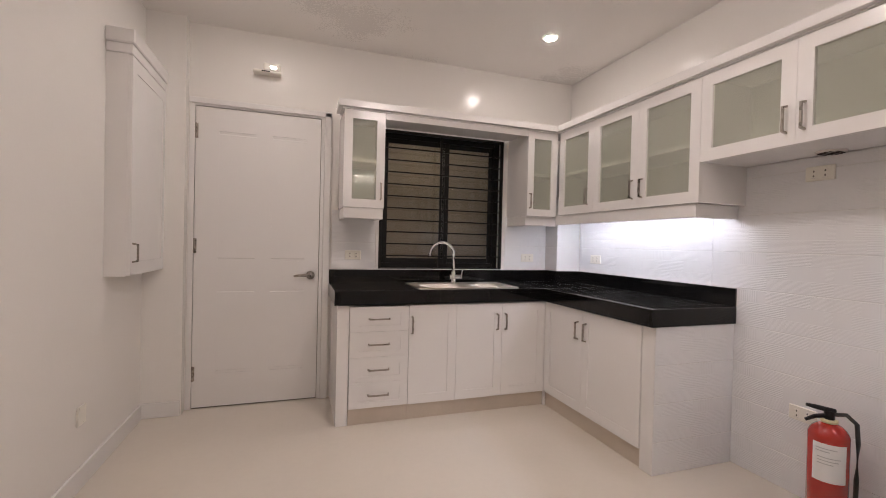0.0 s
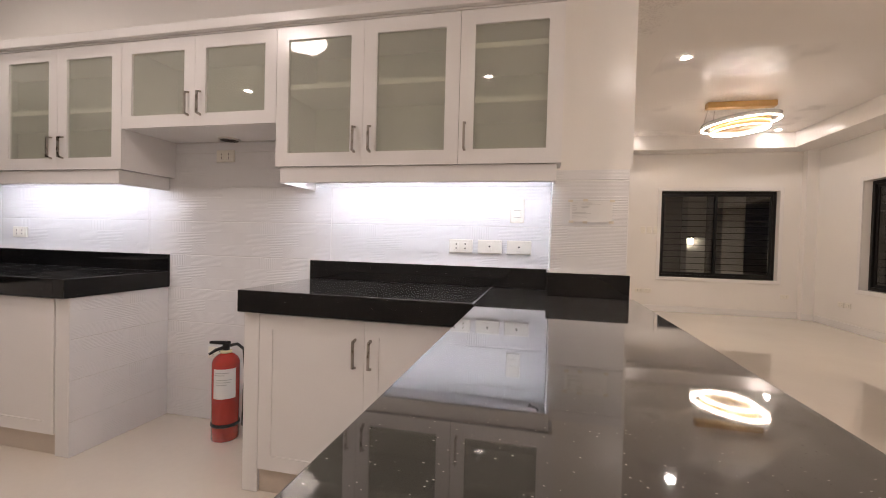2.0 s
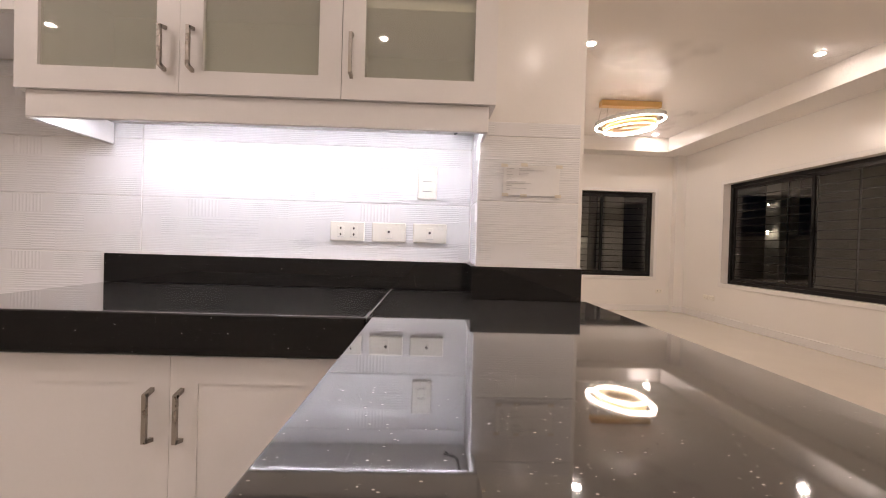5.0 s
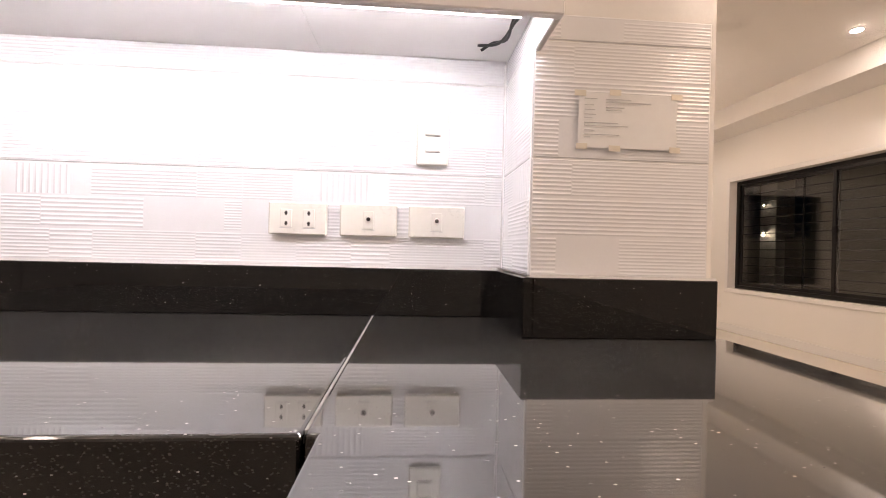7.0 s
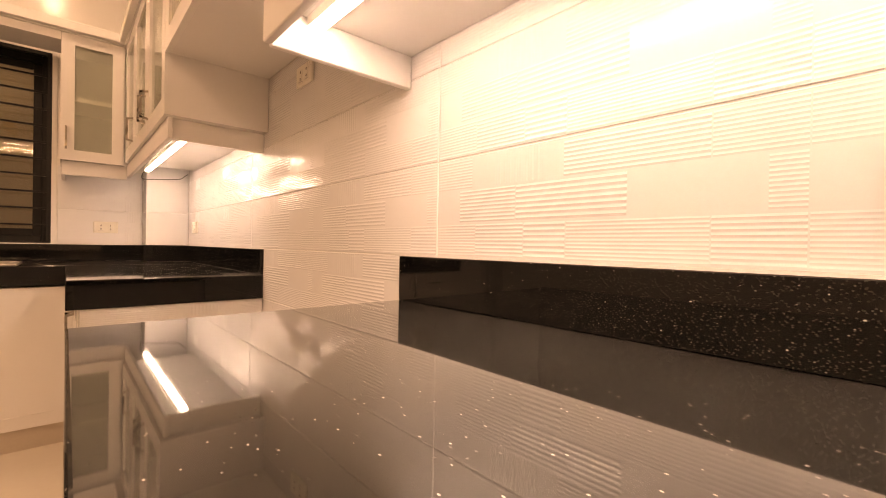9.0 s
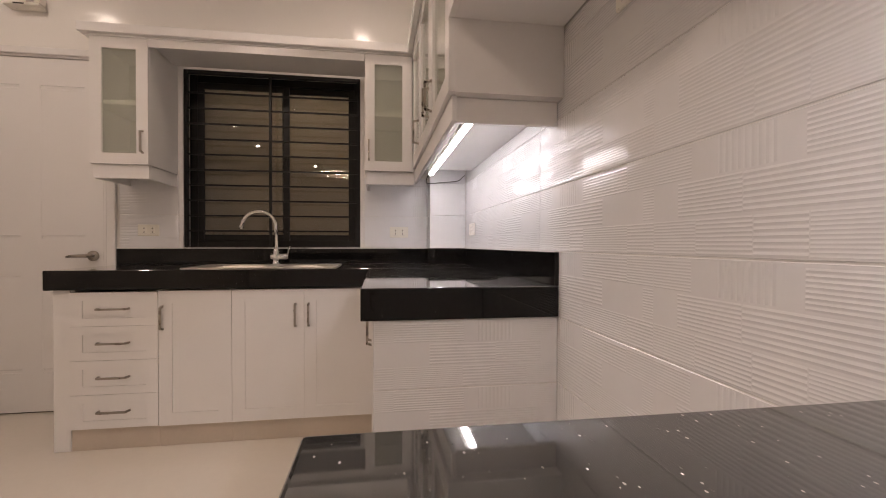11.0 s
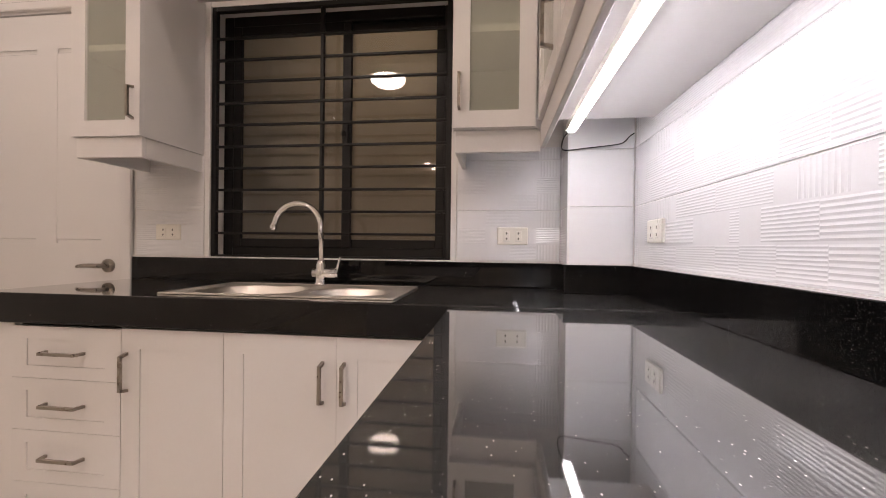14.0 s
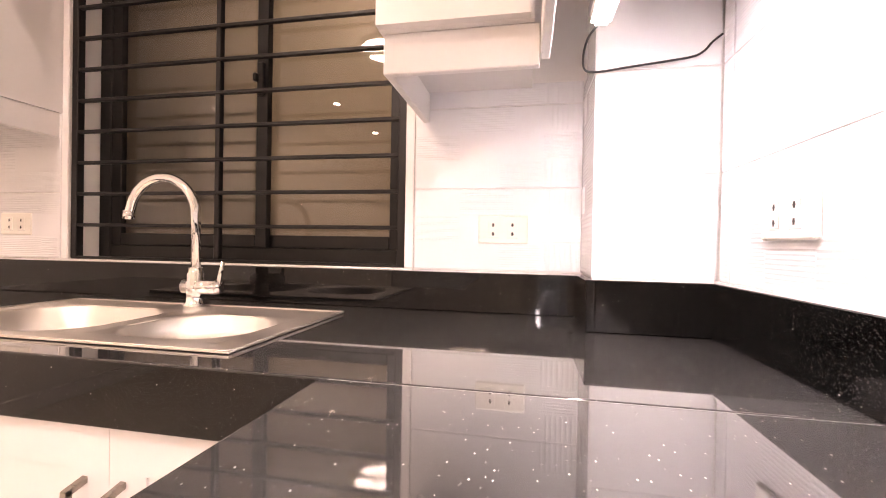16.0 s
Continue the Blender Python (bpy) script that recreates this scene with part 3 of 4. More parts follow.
FN = 0.551                                   # front of the base units' carcass, from the wall
def base_unit(face, u0, u1, label, doors, n_back=0.004, low=0.0):
    """A base unit: carcass, beige plinth, framed doors with handles (door: u0, u1, handle u)."""
    unit = thing("base_cabinet", face.point((u0 + u1) / 2, 0, 0.3), label, "cabinet", "base cabinets")
    carcass(face, u0, u1, 0.105, APRON - 0.003, n_back, FN, unit)
    bm = bmesh.new()
    face.box(bm, u0, u1, 0, 0.104, n_back, FN + 0.002)
    part("plinth", bm, PLINTH, unit, "beige tiled plinth")
    for a, b, h in doors:
        d = framed(face, a, b, 0.105, APRON - 0.008, FN, "door", unit)
        bar_handle(face, h, 0.642, FN + 0.019, 0.115, True, d)
    return unit


drawers = thing("drawer_unit", (0.58, 3.3, 0), "white four-drawer base cabinet with nickel handles", "cabinet", "base cabinets")
carcass(BACK, 0.383, 0.776, 0.105, APRON - 0.003, 0.004, FN, drawers)
bm = bmesh.new()
BACK.box(bm, 0.383, 0.776, 0, 0.104, 0.004, FN + 0.002)
part("plinth", bm, PLINTH, drawers, "beige tiled plinth")
for k in range(4):
    z = 0.108 + k * 0.1663
    f = framed(BACK, 0.384, 0.775, z, z + 0.1663, FN, "drawer_front", drawers, 0.055)
    bar_handle(BACK, 0.577, z + 0.085, FN + 0.019, 0.135, False, f)
base_unit(BACK, 0.777, 1.118, "white single-door base cabinet beside the drawers", ((0.777, 1.118, 0.797),))
base_unit(BACK, 1.119, 1.828, "white two-door base cabinet under the sink", ((1.119, 1.471, 1.429), (1.471, 1.826, 1.495)))
base_unit(TILED, 2.092, 3.038, "white two-door base cabinet on the corner run", ((2.600, 3.036, 2.642), (2.094, 2.600, 2.560)))
base_unit(TILED, 0.030, 0.952, "white two-door base cabinet beside the fire extinguisher", ((0.468, 0.950, 0.507), (0.032, 0.468, 0.440)))

structure("trim_corner_filler", boxes((1.829, 1.845, 3.0395, 3.055, 0.0, APRON - 0.003)), LACQUER, "white filler strip where the base cabinets meet", "trim")

# end piers that carry the worktops
def pier(label, *r):
    tagged(part("worktop_pier", boxes(r, bevel=0.002), LACQUER), label, "pier", "worktop piers")
pier("white painted pier at the worktop end by the door", 0.306, 0.381, 3.052, YB - 0.001, 0, APRON)
pier("white pier at the worktop end by the fridge gap", 1.835, XW - 0.001, 2.008, 2.090, 0, APRON)
pier("white pier beside the fire extinguisher", 1.832, XW - 0.001, 0.954, 1.028, 0, APRON)
pen = thing("peninsula_base", (1.2, -0.3, 0), "white panelled base under the breakfast peninsula", "cabinet")
part("body", boxes((0.62, 1.82, -0.30, -0.02, 0.10, APRON - 0.002)), LACQUER, pen)
part("plinth", boxes((0.64, 1.80, -0.29, -0.05, 0, 0.099)), PLINTH, pen, "beige tiled plinth")


UN = 0.331                                   # front of the hanging units' carcass
def wall_unit(face, u0, u1, v0, v1, label, doors, shelves, stile=0.063, valance=True, hv=None):
    """A hanging unit: carcass, shelves, frosted doors, and a valance below that hides the strip light."""
    unit = thing("wall_cabinet", face.point((u0 + u1) / 2, v0, 0.17), label, "cabinet", "wall cabinets")
    carcass(face, u0, u1, v0, v1, 0.002, UN, unit, lid=True)
    for z in shelves:
        bm = bmesh.new()
        face.box(bm, u0 + 0.017, u1 - 0.017, z - 0.012, z + 0.012, 0.010, UN + 0.003, 0.001)
        part("shelf", bm, LACQUER, unit)
    for a, b, h in doors:
        d = framed(face, a, b, v0, v1, UN, "door", unit, stile, True)
        bar_handle(face, h, (hv or v0 + 0.120), UN + 0.019, 0.115, True, d)
    return unit


VB, VT = 1.445, 2.105
wall_unit(TILED, 1.958, 3.235, VB, VT, "white three-door hanging cabinet with frosted glass over the corner worktop",
          ((2.814, 3.235, 2.874), (2.391, 2.814, 2.432), (1.958, 2.391, 2.352)), (1.765,))
wall_unit(TILED, 1.0405, 1.957, 1.655, VT, "white two-door hanging cabinet with frosted glass above the fridge gap",
          ((1.503, 1.957, 1.540), (1.0405, 1.503, 1.468)), (), hv=1.768)
wall_unit(TILED, 0.1475, 1.0395, VB, VT, "white two-door hanging cabinet with frosted glass over the sockets",
          ((0.593, 1.0395, 0.632), (0.1475, 0.593, 0.556)), (1.825,))
wall_unit(TILED, -0.288, 0.1465, VB, VT, "white single-door hanging cabinet with frosted glass at the end column",
          ((-0.288, 0.1465, 0.119),), (1.722, 1.955))
wall_unit(BACK, 0.345, 0.630, VB - 0.012, VT, "white narrow hanging cabinet with frosted glass between door and window",
          ((0.345, 0.630, 0.603),), (1.765,), 0.058)
wall_unit(BACK, 1.775, 2.052, VB - 0.012, VT, "white narrow hanging cabinet with frosted glass in the corner",
          ((1.775, 2.046, 1.797),), (1.765,), 0.055)

# valances under the hanging cabinets, and the cornice over them
def valance(label, *rows):
    r = rows[0]
    val = thing("valance", ((r[0] + r[1]) / 2, (r[2] + r[3]) / 2, r[4]), label, "valance", "valances")
    for k, row in enumerate(rows):
        part("return_board" if k else "front_board", boxes(row, bevel=0.002), MATTWHITE, val)
v0, v1 = 1.370, VB - 0.0005
valance("white valance under the corner hanging cabinet", (XW - 0.336, XW - 0.320, 1.985, 3.300, v0, v1), (XW - 0.320, XW - 0.003, 2.000, 2.016, v0, v1))
valance("white valance under the hanging cabinets over the sockets", (XW - 0.336, XW - 0.320, -0.270, 1.020, v0, v1), (XW - 0.320, XW - 0.003, 1.018, 1.034, v0, v1), (XW - 0.320, XW - 0.218, -0.270, -0.258, v0, v1))
valance("white valance under the narrow hanging cabinet by the door", (0.352, 0.626, YB - 0.334, YB - 0.318, v0 - 0.012, v1 - 0.012), (0.610, 0.626, YB - 0.318, YB - 0.003, v0 - 0.012, v1 - 0.012), (0.352, 0.368, YB - 0.318, YB - 0.003, v0 - 0.012, v1 - 0.012))
valance("white valance under the narrow corner hanging cabinet", (1.780, 2.063, YB - 0.318, YB - 0.302, v0 - 0.012, v1 - 0.012), (1.780, 1.796, YB - 0.302, YB - 0.003, v0 - 0.012, v1 - 0.012))


def cornice():
    """A stepped white moulding along the tops of the cabinets and across the window recess."""
    c = thing("cornice", (2.0, 2.0, VT), "white stepped cornice on top of the hanging cabinets", "cornice")
    z = VT + 0.0005
    steps = ((0.356, z, z + 0.010), (0.382, z + 0.010, z + 0.058))
    bm = bmesh.new()
    for n, a, b in steps:
        box(bm, XW - n, XW - 0.10, -0.288, YB - n, a, b, 0.002)
    part("moulding", bm, LACQUER, c)
    bm = bmesh.new()
    for n, a, b in steps:
        box(bm, 0.335 - (n - 0.352), XW - 0.10, YB - n, YB - 0.16, a, b, 0.002)
    part("moulding", bm, LACQUER, c)
    part("pelmet_board", boxes((0.632, 1.773, YB - 0.350, YB - 0.335, 2.062, VT), (0.632, 1.773, YB - 0.334, YB - 0.04, VT - 0.017, VT - 0.0005)), LACQUER, c, "white board across the window recess")


cornice()

# strip lights tucked behind the valances
def strip(label, y0, y1):
    s = thing("strip_light", (XW - 0.238, (y0 + y1) / 2, 1.43), label, "strip light", "strip lights")
    part("channel", boxes((XW - 0.255, XW - 0.221, y0, y1, 1.433, 1.4448), (XW - 0.255, XW - 0.2485, y0, y1, 1.4255, 1.433), (XW - 0.2275, XW - 0.221, y0, y1, 1.4255, 1.433)), PLATE, s, "white open channel")
    part("diffuser", boxes((XW - 0.248, XW - 0.228, y0 + 0.004, y1 - 0.004, 1.4195, 1.4328)), STRIP_LIGHT, s, "lit cool-white diffuser")
strip("lit cool-white strip light under the corner hanging cabinet", 2.02, 3.298)
strip("lit cool-white strip light under the hanging cabinets over the sockets", -0.235, 1.016)


def cable(label, pts, r=0.003):
    bm = bmesh.new()
    fine = []
    P = [Vector(p) for p in pts]
    for i in range(len(P) - 1):
        a, b, c, d = P[max(i - 1, 0)], P[i], P[i + 1], P[min(i + 2, len(P) - 1)]
        for k in range(6):
            t = k / 6
            fine.append(0.5 * (2 * b + (c - a) * t + (2 * a - 5 * b + 4 * c - d) * t * t + (3 * b - a - 3 * c + d) * t ** 3))
    fine.append(P[-1])
    sweep(bm, fine, r, 6)
    tagged(part("cable", bm, RUBBER, None, "", True), label, "cable")
cable("black cable hanging from the corner strip light", [(2.160, 3.306, 1.428), (2.146, 3.330, 1.416), (2.142, 3.360, 1.398), (2.150, 3.400, 1.388), (2.175, 3.414, 1.388), (2.23, 3.4145, 1.394), (2.30, 3.4145, 1.401), (2.345, 3.4145, 1.407), (2.364, 3.413, 1.416), (2.376, 3.410, 1.430), (2.392, 3.406, 1.442)], 0.0022)
cable("black twisted cable end under the hanging cabinet", [(2.12, -0.232, 1.440), (2.15, -0.236, 1.425), (2.20, -0.226, 1.433), (2.25, -0.225, 1.422), (2.29, -0.205, 1.432), (2.305, -0.185, 1.424)], 0.003)
cable("black twisted cable by the end column", [(2.11, -0.222, 1.440), (2.14, -0.238, 1.422), (2.20, -0.230, 1.430), (2.27, -0.215, 1.424), (2.31, -0.18, 1.436)], 0.003)


# ---------- sink and tap ----------
def sink_unit():
    """A pressed steel double-bowl sink, its bowls hung in the worktop's cut-out."""
    x0, x1, y0, y1 = SINK
    s = thing("sink", ((x0 + x1) / 2, (y0 + y1) / 2, TOP), "stainless steel double-bowl sink set in the black worktop", "sink")
    bowls = ((x0 + 0.045, x0 + 0.395, y0 + 0.025, y1 - 0.075, 0.80), (x0 + 0.435, x1 - 0.045, y0 + 0.04, y1 - 0.105, 0.83))
    z = TOP + 0.004
    xs = [x0 - 0.012, bowls[0][0], bowls[0][1], bowls[1][0], bowls[1][1], x1 + 0.012]
    ys = [y0 - 0.012, bowls[0][2], bowls[1][2], bowls[1][3], bowls[0][3], y1 + 0.012]
    part("deck", slab(xs, ys, lambda i, j: not (i == 1 and 1 <= j <= 3) and not (i == 3 and j == 2), z - 0.003, z, 0.001), STEEL, s)
    part("rim", boxes((xs[0], xs[-1], ys[0], ys[0] + 0.008, z, z + 0.0022), (xs[0], xs[-1], ys[-1] - 0.008, ys[-1], z, z + 0.0022), (xs[0], xs[0] + 0.008, ys[0] + 0.008, ys[-1] - 0.008, z, z + 0.0022), (xs[-1] - 0.008, xs[-1], ys[0] + 0.008, ys[-1] - 0.008, z, z + 0.0022), bevel=0.001), STEEL, s)
    for a, b, c, d, low in bowls:
        bm = bmesh.new()
        rings = []
        for inset, zz, r in ((-0.004, z, 0.105), (0.0, z - 0.006, 0.105), (0.006, low + 0.03, 0.10), (0.02, low + 0.008, 0.09), (0.05, low, 0.06)):
            ring = []
            for cx, cy, a0 in ((b - inset - r, d - inset - r, 0), (a + inset + r, d - inset - r, 90), (a + inset + r, c + inset + r, 180), (b - inset - r, c + inset + r, 270)):
                for k in range(7):
                    t = radians(a0 + k * 15)
                    ring.append(bm.verts.new((cx + r * math.cos(t), cy + r * math.sin(t), zz)))
            rings.append(ring)
        for p, q in zip(rings, rings[1:]):
            for k in range(len(p)):
                bm.faces.new((p[k], p[(k + 1) % len(p)], q[(k + 1) % len(p)], q[k]))
        bm.faces.new(rings[-1])
        # corner fill between the rounded mouth and the square cut
        for i, (cx, cy) in enumerate(((b, d), (a, d), (a, c), (b, c))):
            v = bm.verts.new((cx, cy, z))
            for k in range(6):
                bm.faces.new((v, rings[0][i * 7 + k], rings[0][i * 7 + k + 1]))
        bowl = part("bowl", bm, STEEL, s, "", True)
        bm = bmesh.new()
        lathe(bm, (a + b) / 2, (c + d) / 2, ((0.038, low + 0.0005), (0.038, low + 0.003), (0.028, low + 0.002), (0.010, low + 0.001)), 20)
        part("drain", bm, CHROME, bowl)
    return s


sink_unit()


def tap():
    """A chrome swan-neck tap with a side lever, standing on the sink's back ledge."""
    x, y, z = 1.240, 3.460, TOP + 0.0045
    t = thing("tap", (x, y, z), "chrome swan-neck kitchen tap with side lever", "tap")
    bm = bmesh.new()
    lathe(bm, x, y, ((0.026, z), (0.026, z + 0.006), (0.021, z + 0.010), (0.020, z + 0.030), (0.022, z + 0.036), (0.022, z + 0.060), (0.019, z + 0.064), (0.019, z + 0.080), (0.016, z + 0.084), (0.016, z + 0.095)), 24)
    part("body", bm, CHROME, t, "", True)
    bm = bmesh.new()
    pts = [(x, y, z + 0.09), (x, y, z + 0.222)]
    cx, r = x - 0.098, 0.098
    pts += [(cx + r * math.cos(radians(a)), y, z + 0.222 + r * math.sin(radians(a))) for a in range(12, 169, 12)]
    pts += [(x - 0.197, y, z + 0.232), (x - 0.199, y, z + 0.218)]
    sweep(bm, pts, 0.0115, 16)
    spout = part("spout", bm, CHROME, t, "", True)
    bm = bmesh.new()
    sweep(bm, [(x - 0.1985, y, z + 0.236), (x - 0.2, y, z + 0.214)], 0.0135, 16)
    part("nozzle", bm, CHROME, spout, "", True)
    bm = bmesh.new()
    sweep(bm, [(x - 0.030, y, z + 0.048), (x + 0.062, y, z + 0.048)], 0.0185, 20)
    sweep(bm, [(x + 0.062, y, z + 0.048), (x + 0.070, y, z + 0.048)], 0.0165, 20)
    valve = part("valve", bm, CHROME, t, "", True)
    bm = bmesh.new()
    sweep(bm, [(x + 0.063, y, z + 0.050), (x + 0.070, y - 0.002, z + 0.075), (x + 0.082, y - 0.006, z + 0.112)], [0.006, 0.0055, 0.0045], 10)
    part("lever", bm, CHROME, valve, "", True)


tap()


# ---------- sockets, switches ----------
def plate_thing(name, face, u0, u1, v0, v1, label, category):
    p = thing(name, face.point((u0 + u1) / 2, v0, 0), label, category, "sockets and switches")
    bm = bmesh.new()
    face.box(bm, u0, u1, v0, v1, 0.0004, 0.011, 0.003)
    return p, part("plate", bm, PLATE, p)


def socket(face, u0, v0, label, gangs=2, w=0.122, h=0.070):
    """A wide ivory plate with two-pin outlets side by side."""
    p, plate = plate_thing("socket", face, u0, u0 + w, v0, v0 + h, label, "socket")
    for k in range(gangs):
        c = u0 + w / 2 + (k - (gangs - 1) / 2) * 0.047
        bm = bmesh.new()
        face.box(bm, c - 0.012, c + 0.012, v0 + 0.016, v0 + h - 0.016, 0.011, 0.0128, 0.0006)
        insert = part("insert", bm, PLATE, plate)
        bm = bmesh.new()
        face.box(bm, c - 0.013, c + 0.013, v0 + 0.0138, v0 + 0.0148, 0.0108, 0.0116)
        part("seam", bm, INK, insert)
        for dv in (0.024, 0.046):
            bm = bmesh.new()
            face.box(bm, c - 0.0022, c + 0.0022, v0 + dv - 0.0045, v0 + dv + 0.0045, 0.0122, 0.0130)
            face.box(bm, c - 0.0038, c + 0.0038, v0 + dv - 0.001, v0 + dv + 0.001, 0.0122, 0.0129)
            part("slot", bm, DARK, insert)
    return p


def aerial(face, u0, v0, label, w=0.122, h=0.070):
    """A plate with one round jack."""
    p, plate = plate_thing("aerial_socket", face, u0, u0 + w, v0, v0 + h, label, "socket")
    c, m = u0 + w / 2, v0 + h / 2
    bm = bmesh.new()
    face.box(bm, c - 0.011, c + 0.011, v0 + 0.016, v0 + h - 0.016, 0.011, 0.0128, 0.0006)
    insert = part("insert", bm, PLATE, plate)
    bm = bmesh.new()
    face.box(bm, c - 0.013, c + 0.013, v0 + 0.0138, v0 + 0.0148, 0.0108, 0.0116)
    part("seam", bm, INK, insert)
    bm = bmesh.new()
    sweep(bm, [face.point(c, m + 0.002, 0.012), face.point(c, m + 0.002, 0.0155)], 0.0062, 14)
    part("jack", bm, CHROME, insert)
    bm = bmesh.new()
    sweep(bm, [face.point(c, m + 0.002, 0.0150), face.point(c, m + 0.002, 0.0162)], 0.0042, 14)
    part("hole", bm, DARK, insert)


def switch(face, u0, v0, w, h, label, keys=2):
    p, plate = plate_thing("switch", face, u0, u0 + w, v0, v0 + h, label, "switch")
    for k in range(keys):
        v = v0 + h * (0.5 + (k - (keys - 1) / 2) * 0.29)
        bm = bmesh.new()
        face.box(bm, u0 + w / 2 - 0.0165, u0 + w / 2 + 0.0165, v - 0.0135, v + 0.0135, 0.011, 0.0145, 0.0012)
        key = part("rocker", bm, PLATE, plate)
        bm = bmesh.new()
        face.box(bm, u0 + w / 2 - 0.016, u0 + w / 2 + 0.016, v - 0.0155, v - 0.0142, 0.0108, 0.0116)
        part("gap", bm, DARK, key)


socket(TILED, 0.125, 1.050, "ivory double socket above the black upstand")
aerial(TILED, -0.024, 1.050, "ivory aerial socket above the black upstand")
aerial(TILED, -0.171, 1.050, "ivory aerial socket beside the end column")
switch(TILED, -0.132, 1.208, 0.070, 0.122, "ivory two-way light switch on the tiles")
socket(TILED, 1.542, 1.537, "ivory double socket high in the fridge gap")
socket(TILED, 1.580, 0.372, "ivory double socket low in the fridge gap")
socket(TILED, 3.135, 1.060, "ivory double socket near the corner column")
socket(BACK, 1.926, 1.052, "ivory double socket between window and corner column")
socket(BACK, 0.402, 1.056, "ivory double socket between door and window")
for y in (-1.93, -2.03, -2.13):
    switch(FAR, y - 0.03, 1.32, 0.070, 0.115, "ivory light switch on the living room wall", 1)
socket(FAR, -2.09, 0.305, "ivory double socket low on the living room wall")
socket(FAR, -1.95, 0.305, "ivory double socket low on the living room wall")
socket(FAR, -4.13, 0.305, "ivory double socket under the far window")
socket(SIDE, 7.33, 0.31, "ivory double socket under the wide window")
socket(SIDE, 7.19, 0.31, "ivory double socket under the wide window")
plate_thing("blank_plate", LEFT, 2.66, 2.74, 0.30, 0.39, "pale blank plate on the side wall", "plate")


# ---------- fire extinguisher ----------
def extinguisher(x, y):
    e = thing("fire_extinguisher", (x, y, 0), "red fire extinguisher with white label, standing on the floor", "extinguisher")
    r = 0.070
    bm = bmesh.new()
    prof = [(r - 0.006, 0.0), (r, 0.006), (r, 0.42)] + [(r * math.cos(radians(a)) * 0.72 + r * 0.28 * (1 - a / 90), 0.42 + 0.052 * math.sin(radians(a))) for a in (15, 30, 45, 60, 75, 87)]
    prof[-1] = (0.022, prof[-1][1])
    lathe(bm, x, y, prof, 40)
    tank = part("cylinder", bm, RED, e, "", True)
    tank.data.polygons[0].use_smooth = False
    bm = bmesh.new()
    a0, a1 = radians(165), radians(262)
    rows = []
    for z in (0.235, 0.395):
        rows.append([bm.verts.new((x + (r + 0.0008) * math.cos(a0 + (a1 - a0) * k / 14), y + (r + 0.0008) * math.sin(a0 + (a1 - a0) * k / 14), z)) for k in range(15)])
    for k in range(14):
        bm.faces.new((rows[0][k], rows[0][k + 1], rows[1][k + 1], rows[1][k]))
    lab = part("label", bm, PAPER, tank, "white paper label with grey print", True)
    bm = bmesh.new()
    for z, f0, f1 in ((0.372, 0.1, 0.7), (0.360, 0.1, 0.5), (0.335, 0.15, 0.8), (0.322, 0.15, 0.75), (0.309, 0.15, 0.6)):
        ring = [[bm.verts.new((x + (r + 0.0014) * math.cos(a0 + (a1 - a0) * (f0 + (f1 - f0) * k / 6)), y + (r + 0.0014) * math.sin(a0 + (a1 - a0) * (f0 + (f1 - f0) * k / 6)), z + dz)) for k in range(7)] for dz in (0, 0.004)]
        for k in range(6):
            bm.faces.new((ring[0][k], ring[0][k + 1], ring[1][k + 1], ring[1][k]))
    part("print", bm, INK, lab)
    bm = bmesh.new()
    lathe(bm, x, y, ((r + 0.001, 0.078), (r + 0.004, 0.081), (r + 0.004, 0.093), (r + 0.001, 0.096)), 40)
    part("strap", bm, RUBBER, e, "black rubber strap", True)
    bm = bmesh.new()
    lathe(bm, x, y, ((0.030, 0.470), (0.030, 0.482), (0.024, 0.484)), 24)
    part("collar", bm, CREAM, e, "cream plastic collar", True)
    bm = bmesh.new()
    lathe(bm, x, y, ((0.018, 0.483), (0.019, 0.515), (0.015, 0.520)), 18)
    valve = part("valve", bm, BLACKMETAL, e, "", True)
    d = Vector((-0.80, 0.60, 0))
    c = Vector((x, y, 0))
    bm = bmesh.new()
    sweep(bm, [c - d * 0.02 + Vector((0, 0, 0.518)), c + d * 0.05 + Vector((0, 0, 0.530)), c + d * 0.082 + Vector((0, 0, 0.536))], [0.011, 0.010, 0.007], 8)
    part("lever", bm, BLACKMETAL, valve)
    bm = bmesh.new()
    sweep(bm, [c + Vector((0, 0, 0.500)), c + d * 0.05 + Vector((0, 0, 0.490)), c + d * 0.085 + Vector((0, 0, 0.470))], [0.010, 0.009, 0.007], 8)
    part("carry_handle", bm, BLACKMETAL, valve)
    s = Vector((0.62, -0.78, 0))
    bm = bmesh.new()
    line = [c + s * 0.012 + Vector((0, 0, 0.505)), c + s * 0.055 + Vector((0, 0, 0.512)), c + s * 0.088 + Vector((0, 0, 0.480)), c + s * 0.094 + Vector((0, 0, 0.40)), c + s * 0.092 + Vector((0, 0, 0.25)), c + s * 0.091 + Vector((0, 0, 0.13))]
    sweep(bm, line, 0.0085, 10)
    hose = part("hose", bm, RUBBER, e, "black rubber hose", True)
    bm = bmesh.new()
    sweep(bm, [c + s * 0.091 + Vector((0, 0, 0.13)), c + s * 0.094 + Vector((0, 0, 0.055))], [0.010, 0.014], 12)
    part("nozzle", bm, RUBBER, hose)


extinguisher(2.228, 1.442)


